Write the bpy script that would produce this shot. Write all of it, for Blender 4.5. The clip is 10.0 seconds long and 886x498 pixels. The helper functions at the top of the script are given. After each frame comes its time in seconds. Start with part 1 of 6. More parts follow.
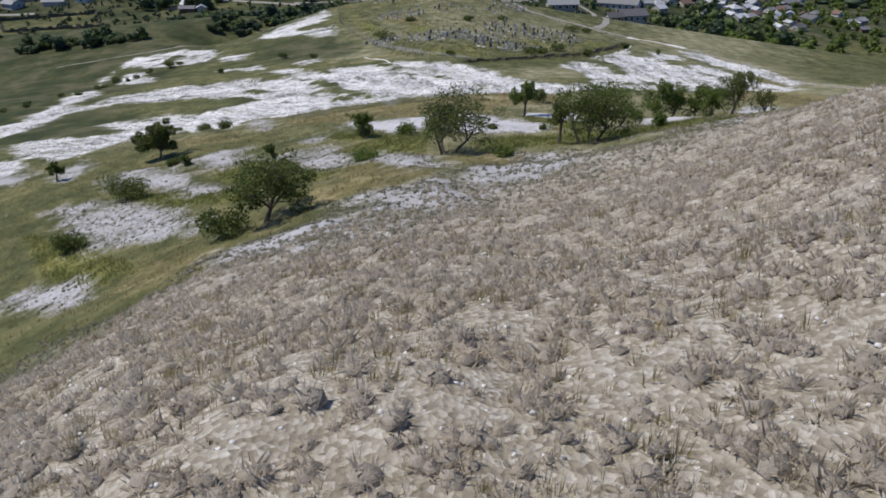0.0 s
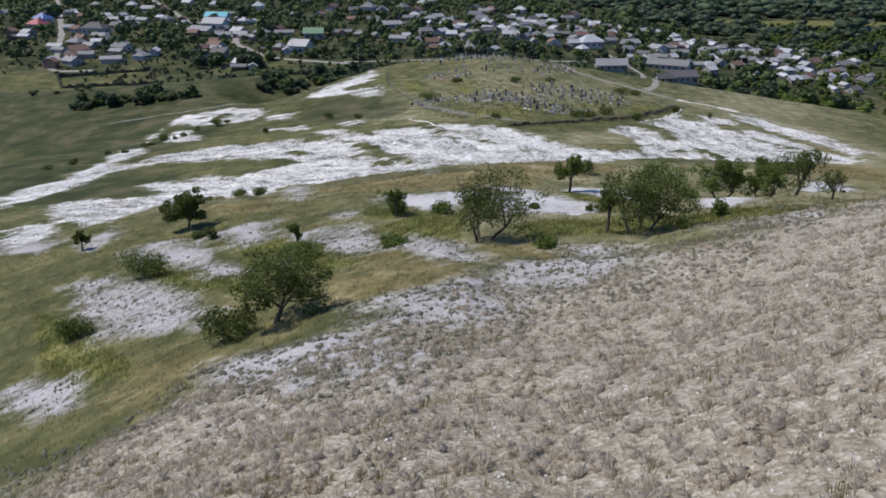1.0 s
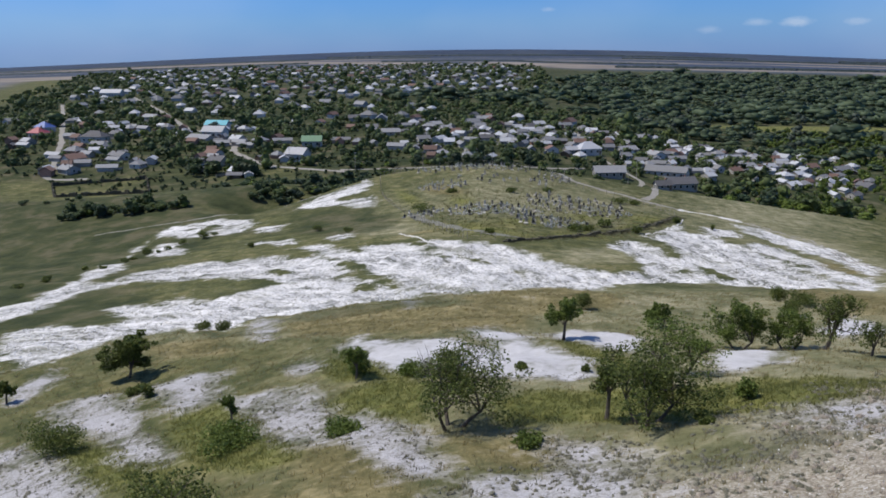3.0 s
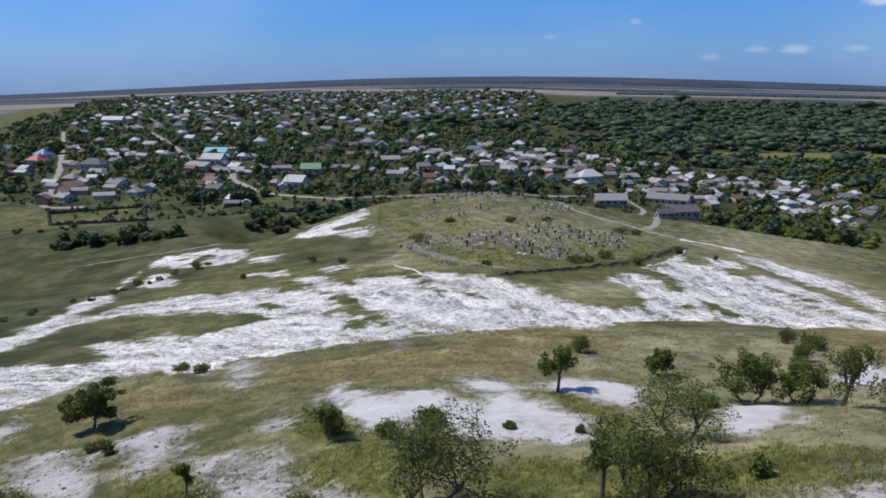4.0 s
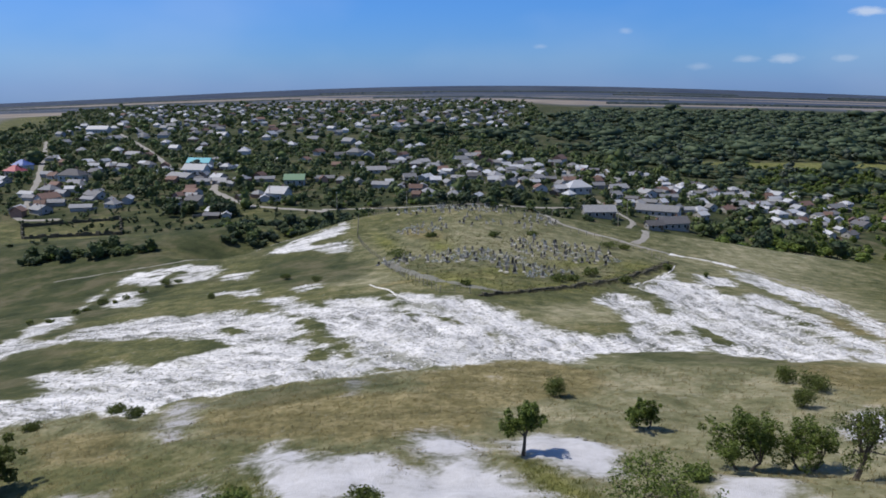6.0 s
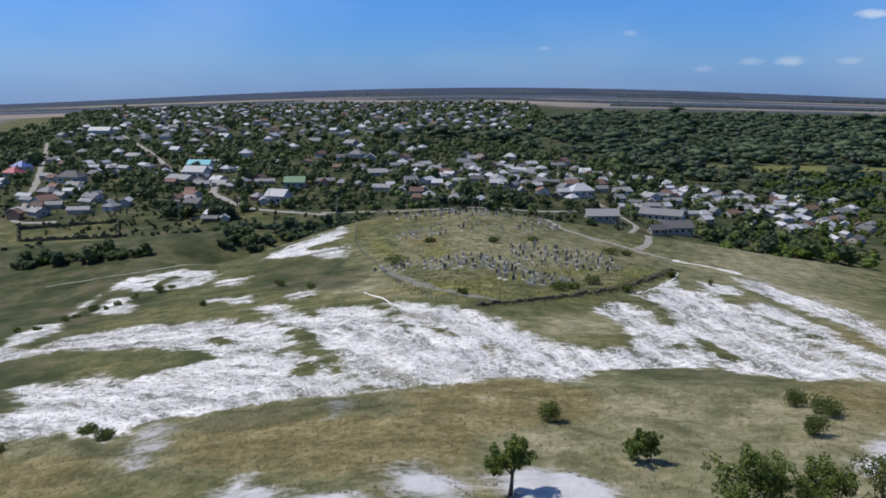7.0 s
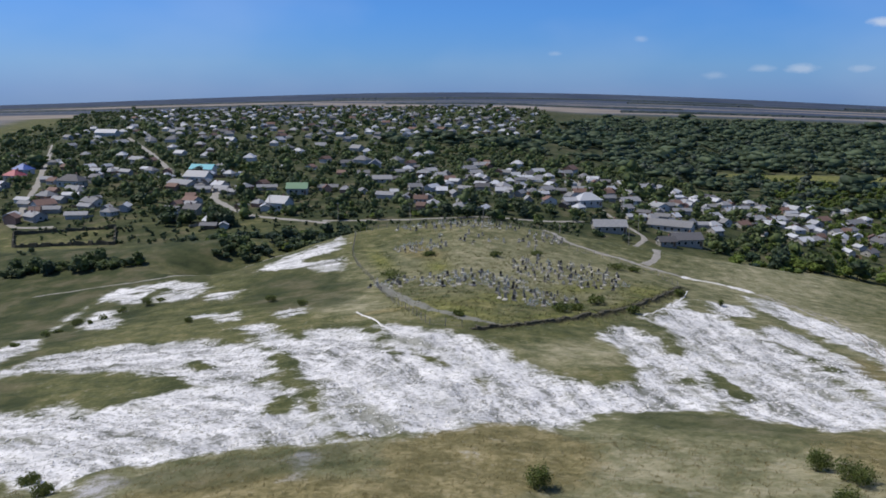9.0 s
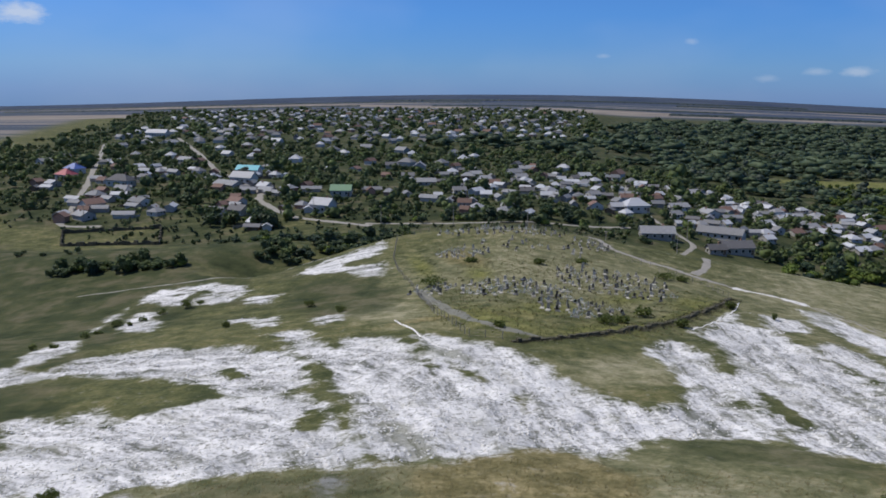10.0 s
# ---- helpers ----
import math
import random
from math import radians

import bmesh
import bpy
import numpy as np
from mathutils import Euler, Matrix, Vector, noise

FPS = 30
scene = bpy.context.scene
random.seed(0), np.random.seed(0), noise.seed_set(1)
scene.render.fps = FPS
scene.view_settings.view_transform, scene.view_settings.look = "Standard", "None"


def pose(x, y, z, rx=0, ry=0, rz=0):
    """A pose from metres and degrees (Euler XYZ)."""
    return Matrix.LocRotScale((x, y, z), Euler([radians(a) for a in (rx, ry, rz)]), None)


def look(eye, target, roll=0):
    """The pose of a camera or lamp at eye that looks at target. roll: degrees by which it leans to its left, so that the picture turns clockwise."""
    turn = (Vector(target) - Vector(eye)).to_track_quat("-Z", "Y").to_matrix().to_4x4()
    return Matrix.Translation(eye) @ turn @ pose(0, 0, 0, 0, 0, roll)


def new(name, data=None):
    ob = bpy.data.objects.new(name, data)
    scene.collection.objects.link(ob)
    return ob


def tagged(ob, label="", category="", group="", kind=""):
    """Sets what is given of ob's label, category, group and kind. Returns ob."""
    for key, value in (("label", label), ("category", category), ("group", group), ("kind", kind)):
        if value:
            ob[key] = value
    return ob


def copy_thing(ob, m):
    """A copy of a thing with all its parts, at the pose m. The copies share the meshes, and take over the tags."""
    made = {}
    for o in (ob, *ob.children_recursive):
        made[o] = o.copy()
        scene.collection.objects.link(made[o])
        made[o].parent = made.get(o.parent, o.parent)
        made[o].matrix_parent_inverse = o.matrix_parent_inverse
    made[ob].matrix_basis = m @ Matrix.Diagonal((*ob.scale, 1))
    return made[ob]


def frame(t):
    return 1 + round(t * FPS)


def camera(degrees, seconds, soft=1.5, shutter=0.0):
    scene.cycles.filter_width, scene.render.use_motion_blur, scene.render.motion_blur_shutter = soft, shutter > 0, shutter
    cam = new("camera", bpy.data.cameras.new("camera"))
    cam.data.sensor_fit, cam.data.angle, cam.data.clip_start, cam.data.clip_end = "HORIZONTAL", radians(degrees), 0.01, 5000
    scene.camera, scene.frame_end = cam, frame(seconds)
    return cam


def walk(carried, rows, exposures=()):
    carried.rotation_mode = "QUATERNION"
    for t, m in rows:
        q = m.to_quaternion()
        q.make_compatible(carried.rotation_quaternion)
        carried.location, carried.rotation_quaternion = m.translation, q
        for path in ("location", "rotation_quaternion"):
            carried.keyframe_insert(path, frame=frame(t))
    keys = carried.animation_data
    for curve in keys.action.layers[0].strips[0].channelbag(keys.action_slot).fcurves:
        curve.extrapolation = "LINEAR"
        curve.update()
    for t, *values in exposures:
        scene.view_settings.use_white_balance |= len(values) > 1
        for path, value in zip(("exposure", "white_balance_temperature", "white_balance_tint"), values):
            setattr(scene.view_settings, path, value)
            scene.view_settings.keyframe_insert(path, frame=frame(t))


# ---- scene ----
# The camera: a small drone that climbs away over a chalk spur.
cam = camera(56.0, 10.0, soft=1.75)
PATH = [
    (0, pose(0.00, 0.00, 50.00, 65.90, 0.13, -0.06)),
    (0.5, pose(0.30, 2.67, 50.16, 67.74, 0.12, 1.88)),
    (1, pose(0.58, 5.19, 50.31, 69.61, 0.16, 3.26)),
    (1.5, pose(0.84, 7.88, 50.46, 71.49, 0.20, 3.28)),
    (2, pose(1.22, 10.33, 50.61, 73.19, 0.25, 2.99)),
    (2.5, pose(1.61, 12.74, 50.74, 75.04, 0.27, 3.17)),
    (3, pose(2.01, 14.95, 51.03, 76.51, 0.33, 3.35)),
    (4.5, pose(3.41, 21.45, 51.30, 78.65, 0.33, 3.51)),
    (5, pose(3.92, 23.51, 51.30, 78.75, 0.28, 3.19)),
    (5.5, pose(4.50, 25.57, 51.36, 78.81, 0.34, 2.85)),
    (7, pose(6.09, 31.99, 51.58, 79.00, 0.18, 3.19)),
    (7.5, pose(6.56, 34.05, 51.75, 79.04, 0.10, 3.33)),
    (8, pose(6.97, 36.02, 51.95, 79.14, -0.06, 3.33)),
    (8.5, pose(7.38, 38.01, 52.26, 79.17, -0.14, 3.35)),
    (9, pose(7.70, 39.99, 52.54, 79.28, -0.32, 3.86)),
    (9.5, pose(7.96, 42.08, 52.73, 79.30, -0.46, 5.24)),
    (10, pose(7.91, 44.19, 52.76, 79.39, -0.60, 7.02)),]
walk(cam, PATH, exposures=((0.0, 0.0), (2.0, 0.03), (3.0, 0.06), (8.0, 0.04), (9.5, -0.06), (10.0, -0.10)))

# Light: a clear summer day, the sun high on the left.
SUN_ELEVATION, SUN_AZIMUTH = 57.0, -84.0  # azimuth clockwise from +y
CLOUDS = ((13.8, 1.1, 1.1, 0.32, 0.22), (16.7, 1.5, 1.2, 0.34, 0.30), (18.9, 1.5, 1.5, 0.42, 0.45), (22.3, 1.5, 1.2, 0.36, 0.32), (23.4, 4.2, 1.7, 0.45, 0.75),
          (9.1, 3.4, 0.7, 0.32, 0.30), (3.6, 2.5, 0.8, 0.25, 0.26), (-33.2, 4.5, 2.4, 1.0, 0.85))
world = bpy.data.worlds.new("sky")
scene.world = world
world.use_nodes = True
wn, wl = world.node_tree.nodes, world.node_tree.links
wn.clear()
sky = wn.new("ShaderNodeTexSky")
sky.sky_type, sky.sun_disc = "NISHITA", False
sky.sun_elevation, sky.sun_rotation = radians(SUN_ELEVATION), radians(SUN_AZIMUTH)
sky.altitude, sky.air_density, sky.dust_density, sky.ozone_density = 150, 1.0, 0.0, 4.0
sky_out, sky_bg = wn.new("ShaderNodeOutputWorld"), wn.new("ShaderNodeBackground")
sky_bg.inputs["Strength"].default_value = 0.09
# deeper blue low over the plain, small fair-weather clouds and a thin veil
sky_at = wn.new("ShaderNodeTexCoord").outputs["Generated"]
sky_xyz = wn.new("ShaderNodeSeparateXYZ")
wl.new(sky_at, sky_xyz.inputs[0])
blue = wn.new("ShaderNodeValToRGB")
blue.color_ramp.elements[0].position, blue.color_ramp.elements[0].color = 0.0, (0.25, 0.46, 1.16, 1)
blue.color_ramp.elements[1].position, blue.color_ramp.elements[1].color = 1.0, (0.75, 0.90, 1.05, 1)
for place, tone in ((0.03, (0.31, 0.56, 1.15, 1)), (0.09, (0.31, 0.63, 1.24, 1)), (0.3, (0.45, 0.70, 1.05, 1))):
    blue.color_ramp.elements.new(place).color = tone
wl.new(sky_xyz.outputs[2], blue.inputs[0])
tinted = wn.new("ShaderNodeMix")
tinted.data_type, tinted.blend_type, tinted.inputs[0].default_value = "RGBA", "MULTIPLY", 1.0
wl.new(sky.outputs[0], tinted.inputs[6])
wl.new(blue.outputs[0], tinted.inputs[7])


def world_calc(op, a, b):
    n = wn.new("ShaderNodeMath")
    n.operation, n.use_clamp = op, op == "DIVIDE"
    for i, v in enumerate((a, b)):
        if isinstance(v, (int, float)):
            n.inputs[i].default_value = v
        else:
            wl.new(v, n.inputs[i])
    return n.outputs[0]


puff = wn.new("ShaderNodeTexNoise")
puff.inputs["Scale"].default_value, puff.inputs["Detail"].default_value, puff.inputs["Roughness"].default_value = 60.0, 5.0, 0.6
flat = wn.new("ShaderNodeMapping")
flat.inputs["Scale"].default_value = (1, 1, 2.2)
wl.new(sky_at, flat.inputs[0])
wl.new(flat.outputs[0], puff.inputs[0])
cloud = None
# azimuth and height in degrees, half width, half height, density
for azimuth, high, wide, tall, dense in CLOUDS:
    a, e = radians(azimuth), radians(high)
    off = wn.new("ShaderNodeVectorMath")
    off.operation = "SUBTRACT"
    wl.new(sky_at, off.inputs[0])
    off.inputs[1].default_value = (math.sin(a) * math.cos(e), math.cos(a) * math.cos(e), math.sin(e))
    squeeze = wn.new("ShaderNodeVectorMath")
    squeeze.operation = "MULTIPLY"
    wl.new(off.outputs[0], squeeze.inputs[0])
    squeeze.inputs[1].default_value = (1 / radians(wide), 1 / radians(wide), 1 / radians(tall))
    size = wn.new("ShaderNodeVectorMath")
    size.operation = "LENGTH"
    wl.new(squeeze.outputs[0], size.inputs[0])
    body = world_calc("MULTIPLY", world_calc("DIVIDE", world_calc("SUBTRACT", world_calc("SUBTRACT", 1.32, size.outputs["Value"]), puff.outputs["Fac"]), 0.62), 0.8 * dense)
    cloud = body if cloud is None else world_calc("MAXIMUM", cloud, body)
veil = wn.new("ShaderNodeTexNoise")
veil.inputs["Scale"].default_value, veil.inputs["Detail"].default_value = 2.6, 4.0
wl.new(flat.outputs[0], veil.inputs[0])
thin = world_calc("MULTIPLY", world_calc("DIVIDE", world_calc("SUBTRACT", veil.outputs["Fac"], 0.45), 0.35), 0.16)
whiter = wn.new("ShaderNodeMix")
whiter.data_type = "RGBA"
whiter.inputs[7].default_value = (7.6, 8.2, 9.2, 1)
wl.new(world_calc("MAXIMUM", cloud, thin), whiter.inputs[0])
wl.new(tinted.outputs[2], whiter.inputs[6])
wl.new(whiter.outputs[2], sky_bg.inputs["Color"])
wl.new(sky_bg.outputs[0], sky_out.inputs["Surface"])

sun = new("sun", bpy.data.lights.new("sun", "SUN"))
sun.data.energy, sun.data.angle, sun.data.color = 3.7, radians(0.53), (1.0, 0.93, 0.82)
a, e = radians(SUN_AZIMUTH), radians(SUN_ELEVATION)
SUN_WAY = Vector((math.sin(a) * math.cos(e), math.cos(a) * math.cos(e), math.sin(e)))
sun.matrix_world = look(SUN_WAY * 400, (0, 0, 0))

# ---- the lie of the land ----
# Stations along the spur: y, height of its back, rise per metre to the left (x < 0), and to the right.
STATIONS = np.array((
    (-160, 62.0, 0.60, 0.50), (-40, 51.6, 0.80, 0.70), (10, 44.7, 0.688, 0.595), (30, 37.9, 0.495, 0.416),
    (50, 34.2, 0.314, 0.15), (62, 32.1, 0.255, 0.05), (75, 29.9, 0.193, -0.025), (100, 25.4, 0.156, 0.01), (130, 19.8, 0.138, -0.009),
    (165, 17.3, 0.128, -0.081), (210, 13.6, 0.152, -0.104), (250, 13.2, 0.128, -0.153), (294, 15.0, 0.10, -0.16),
    (326, 2.0, 0.06, -0.17), (400, -0.6, 0.003, -0.179), (540, 0.2, -0.012, -0.19), (900, 4.0, -0.004, -0.06)))


def smooth_max(a, b, k):
    return 0.5 * (a + b + np.sqrt((a - b) ** 2 + k * k))


def land(x, y):
    """Height of the ground at x, y (arrays or numbers)."""
    x, y = np.asarray(x, float), np.asarray(y, float)
    back, left, right = 0.0, 0.0, 0.0
    for step in (-1.0, -0.5, 0.0, 0.5, 1.0):
        at = y + step * (5 + 0.03 * np.clip(y, 0, 400))
        back = back + np.interp(at, STATIONS[:, 0], STATIONS[:, 1]) / 5
        left = left + np.interp(at, STATIONS[:, 0], STATIONS[:, 2]) / 5
        right = right + np.interp(at, STATIONS[:, 0], STATIONS[:, 3]) / 5
    reach = 40 + np.clip(y, 0, 600) * 1.1
    side = np.hypot(x, 6) - 6
    side = reach * np.tanh(side / reach)
    z = back + np.where(x < 0, -left * side, right * side)
    # the village plain on the left, the flood plain on the right; far off the middle rises slowly and the sides fall,
    # bent to fit the bowed horizon in the camera's view
    far = np.clip(y - 700, 0, 6000)
    plain = -9 + 10 * np.clip((y - 330) / 130, 0, 1)
    plain = plain - 15 * (1 + np.tanh((x - 120) / 75)) * np.clip((y - 200) / 200, 0, 1) * np.clip((2600 - y) / 1500, 0, 1)
    plain = plain + 0.0105 * far * (3.0 * np.exp(-((x + 40) / (0.52 * (y + 300))) ** 2) - 2.0)
    z = np.where(y > 560, z * np.clip((900 - y) / 340, 0, 1) + plain * np.clip((y - 560) / 340, 0, 1), z)
    # a short ravine beside the chalk tip of the spur
    aside, along = -0.81 * (x + 63) + 0.59 * (y - 246), 0.59 * (x + 63) + 0.81 * (y - 246)
    z = z - 6.0 * np.exp(-((aside - 19) / 13) ** 2) * np.clip((along + 6) / 14, 0, 1) * np.clip((84 - along) / 30, 0, 1)
    return smooth_max(z, plain, 3.0)
# ---- end of land ----


# ---- materials ----
def nodes(name):
    m = bpy.data.materials.new(name)
    m.use_nodes = True
    t = m.node_tree
    return m, t, t.nodes["Principled BSDF"]


def ramp(t, fac, stops):
    r = t.nodes.new("ShaderNodeValToRGB")
    r.color_ramp.elements[0].position, r.color_ramp.elements[0].color = stops[0][0], (*stops[0][1], 1)
    r.color_ramp.elements[1].position, r.color_ramp.elements[1].color = stops[-1][0], (*stops[-1][1], 1)
    for p, c in stops[1:-1]:
        r.color_ramp.elements.new(p).color = (*c, 1)
    t.links.new(fac, r.inputs[0])
    return r.outputs[0]


def grain(t, scale, detail=4.0, rough=0.6, stretch=None):
    n = t.nodes.new("ShaderNodeTexNoise")
    n.inputs["Scale"].default_value, n.inputs["Detail"].default_value, n.inputs["Roughness"].default_value = scale, detail, rough
    g = t.nodes.new("ShaderNodeNewGeometry")
    if stretch:
        v = t.nodes.new("ShaderNodeMapping")
        v.inputs["Scale"].default_value = stretch
        t.links.new(g.outputs["Position"], v.inputs[0])
        t.links.new(v.outputs[0], n.inputs["Vector"])
    else:
        t.links.new(g.outputs["Position"], n.inputs["Vector"])
    return n.outputs["Fac"]


def calc(t, op, a, b=None, clamp=False):
    n = t.nodes.new("ShaderNodeMath")
    n.operation, n.use_clamp = op, clamp
    for i, v in enumerate((a, b)):
        if v is None:
            continue
        if isinstance(v, (int, float)):
            n.inputs[i].default_value = v
        else:
            t.links.new(v, n.inputs[i])
    return n.outputs[0]


def mixed(t, fac, a, b, kind="MIX"):
    n = t.nodes.new("ShaderNodeMix")
    n.data_type, n.blend_type = "RGBA", kind
    for i, v in ((0, fac), (6, a), (7, b)):
        if isinstance(v, (int, float)):
            n.inputs[i].default_value = v
        elif isinstance(v, tuple):
            n.inputs[i].default_value = (*v, 1)
        else:
            t.links.new(v, n.inputs[i])
    return n.outputs[2]


def bumped(t, bsdf, height, strength, distance):
    b = t.nodes.new("ShaderNodeBump")
    b.inputs["Strength"].default_value, b.inputs["Distance"].default_value = strength, distance
    t.links.new(height, b.inputs["Height"])
    t.links.new(b.outputs[0], bsdf.inputs["Normal"])


def plain(name, colour, rough=0.8, metal=0.0, spread=0.25, scale=3.0, random_tone=0.0, bump=0.0):
    """A painted, plastered or wooden surface: a base colour with stains at two scales."""
    m, t, b = nodes(name)
    dark = tuple(c * (1 - spread) for c in colour)
    light = tuple(min(1.0, c * (1 + spread)) for c in colour)
    both = calc(t, "ADD", calc(t, "MULTIPLY", grain(t, scale), 0.6), calc(t, "MULTIPLY", grain(t, scale * 9), 0.4))
    c = ramp(t, both, ((0.3, dark), (0.7, light)))
    if random_tone:
        o = t.nodes.new("ShaderNodeObjectInfo")
        c = mixed(t, 1.0, c, ramp(t, o.outputs["Random"], ((0, (1 - random_tone,) * 3), (1, (1 + random_tone,) * 3))), "MULTIPLY")
    t.links.new(c, b.inputs["Base Color"])
    b.inputs["Roughness"].default_value, b.inputs["Metallic"].default_value = rough, metal
    if bump:
        bumped(t, b, grain(t, scale * 6), 0.6, bump)
    return m


def leafy(name, dark, light, hue_by_object=0.0, patch=0.6, clear=0.25, other=None):
    """Leaves: tone by leaf and by patch, some light let through."""
    m, t, b = nodes(name)
    g = t.nodes.new("ShaderNodeNewGeometry")
    tone = calc(t, "ADD", calc(t, "MULTIPLY", g.outputs["Random Per Island"], 0.6), calc(t, "MULTIPLY", grain(t, patch, 3), 0.4))
    c = ramp(t, tone, ((0.2, dark), (0.8, light)))
    if other:
        c = mixed(t, ramp(t, grain(t, patch * 1.7, 4, 0.6), ((0.46, (0, 0, 0)), (0.60, (1, 1, 1)))), c, ramp(t, tone, ((0.2, tuple(0.4 * v for v in other)), (0.8, other))))
    if hue_by_object:
        o = t.nodes.new("ShaderNodeObjectInfo")
        k = hue_by_object
        c = mixed(t, 1.0, c, ramp(t, o.outputs["Random"], ((0, (1 - k, 1 - 0.7 * k, 1 - 0.2 * k)), (0.5, (1, 1, 1)), (1, (1 + k, 1 + 0.8 * k, 1 + 0.2 * k)))), "MULTIPLY")
    t.links.new(c, b.inputs["Base Color"])
    b.inputs["Roughness"].default_value = 0.6
    b.inputs["Specular IOR Level"].default_value = 0.25
    through_leaf = t.nodes.new("ShaderNodeBsdfTranslucent")
    t.links.new(c, through_leaf.inputs[0])
    mix = t.nodes.new("ShaderNodeMixShader")
    mix.inputs[0].default_value = clear
    t.links.new(b.outputs[0], mix.inputs[1])
    t.links.new(through_leaf.outputs[0], mix.inputs[2])
    t.links.new(mix.outputs[0], t.nodes["Material Output"].inputs[0])
    return m


def ground_material():
    """Grass, chalk, gold grass, stony steppe and haze-tinted fields, by the cover that lies on the land, with ragged
    edges.
    """
    m, t, b = nodes("ground")
    one, two = t.nodes.new("ShaderNodeVertexColor"), t.nodes.new("ShaderNodeVertexColor")
    one.layer_name, two.layer_name = "cover", "cover_more"
    s1, s2 = t.nodes.new("ShaderNodeSeparateColor"), t.nodes.new("ShaderNodeSeparateColor")
    t.links.new(one.outputs[0], s1.inputs[0])
    t.links.new(two.outputs[0], s2.inputs[0])
    chalk, lush, gold = s1.outputs[0], s1.outputs[1], s1.outputs[2]
    steppe, field, forest = s2.outputs[0], s2.outputs[1], s2.outputs[2]
    coarse, middle, fine, tiny = grain(t, 0.035, 5), grain(t, 0.28, 5, 0.65), grain(t, 1.6, 6, 0.7), grain(t, 9.0, 5, 0.7)
    clump = grain(t, 3.4, 3, 0.55)

    def cells(scale):
        """Tones of separate stones or clumps, each its own."""
        n = t.nodes.new("ShaderNodeTexVoronoi")
        n.inputs["Scale"].default_value = scale
        t.links.new(t.nodes.new("ShaderNodeNewGeometry").outputs["Position"], n.inputs["Vector"])
        r = t.nodes.new("ShaderNodeSeparateColor")
        t.links.new(n.outputs["Color"], r.inputs[0])
        return r.outputs[0], n.outputs["Distance"]

    pebble = cells(12.0)
    flow = t.nodes.new("ShaderNodeVertexColor")
    flow.layer_name = "flow"
    s3 = t.nodes.new("ShaderNodeSeparateColor")
    t.links.new(flow.outputs[0], s3.inputs[0])
    pale = s3.outputs[2]
    lay = t.nodes.new("ShaderNodeMapping")
    lay.inputs["Scale"].default_value = (1.0, 0.10, 1.0)
    two_way = t.nodes.new("ShaderNodeCombineXYZ")
    t.links.new(s3.outputs[0], two_way.inputs[0])
    t.links.new(s3.outputs[1], two_way.inputs[1])
    t.links.new(two_way.outputs[0], lay.inputs[0])

    def run(scale, detail, rough):
        n = t.nodes.new("ShaderNodeTexNoise")
        n.inputs["Scale"].default_value, n.inputs["Detail"].default_value, n.inputs["Roughness"].default_value = scale, detail, rough
        t.links.new(lay.outputs[0], n.inputs["Vector"])
        return n.outputs["Fac"]

    streak, rills = run(0.22, 5, 0.62), run(0.65, 5, 0.65)

    def edge(mask, soft=0.16, wild=0.7, flowing=0.0):
        v = calc(t, "ADD", mask, calc(t, "MULTIPLY", calc(t, "SUBTRACT", middle, 0.5), wild))
        v = calc(t, "ADD", v, calc(t, "MULTIPLY", calc(t, "SUBTRACT", fine, 0.5), 0.4 * wild))
        if flowing:
            v = calc(t, "ADD", v, calc(t, "MULTIPLY", calc(t, "SUBTRACT", streak, 0.5), flowing))
            v = calc(t, "ADD", v, calc(t, "MULTIPLY", calc(t, "SUBTRACT", rills, 0.5), 0.5 * flowing))
        return calc(t, "DIVIDE", calc(t, "SUBTRACT", v, 0.5 - soft), 2 * soft, clamp=True)

    blend = calc(t, "ADD", calc(t, "MULTIPLY", middle, 0.45), calc(t, "ADD", calc(t, "MULTIPLY", fine, 0.30), calc(t, "MULTIPLY", coarse, 0.25)))
    grass = ramp(t, blend, ((0.38, (0.048, 0.060, 0.026)), (0.47, (0.090, 0.100, 0.043)), (0.54, (0.142, 0.142, 0.064)), (0.63, (0.225, 0.202, 0.104))))
    lush_c = ramp(t, calc(t, "ADD", calc(t, "MULTIPLY", fine, 0.5), calc(t, "MULTIPLY", middle, 0.5)),
                  ((0.38, (0.082, 0.098, 0.030)), (0.5, (0.155, 0.164, 0.054)), (0.62, (0.26, 0.248, 0.096))))
    gold_c = ramp(t, calc(t, "ADD", calc(t, "MULTIPLY", fine, 0.5), calc(t, "MULTIPLY", middle, 0.5)),
                  ((0.37, (0.088, 0.084, 0.036)), (0.5, (0.185, 0.163, 0.078)), (0.62, (0.32, 0.275, 0.15))))
    chalk_c = ramp(t, calc(t, "ADD", calc(t, "MULTIPLY", fine, 0.25), calc(t, "ADD", calc(t, "MULTIPLY", rills, 0.36), calc(t, "ADD", calc(t, "MULTIPLY", streak, 0.24), calc(t, "MULTIPLY", middle, 0.15)))),
                   ((0.415, (0.13, 0.14, 0.11)), (0.45, (0.30, 0.305, 0.30)), (0.49, (0.60, 0.60, 0.615)), (0.545, (0.84, 0.835, 0.84))))
    specks = calc(t, "MULTIPLY", calc(t, "SUBTRACT", grain(t, 1.3, 4, 0.72), 0.56), 24.0, clamp=True)
    chalk_c = mixed(t, calc(t, "MULTIPLY", specks, 0.74), chalk_c, (0.17, 0.17, 0.14))
    thin_grass = calc(t, "MULTIPLY", calc(t, "SUBTRACT", calc(t, "ADD", calc(t, "MULTIPLY", run(0.16, 5, 0.65), 0.55), calc(t, "MULTIPLY", grain(t, 0.16, 5, 0.65), 0.45)), 0.528), 12.0, clamp=True)
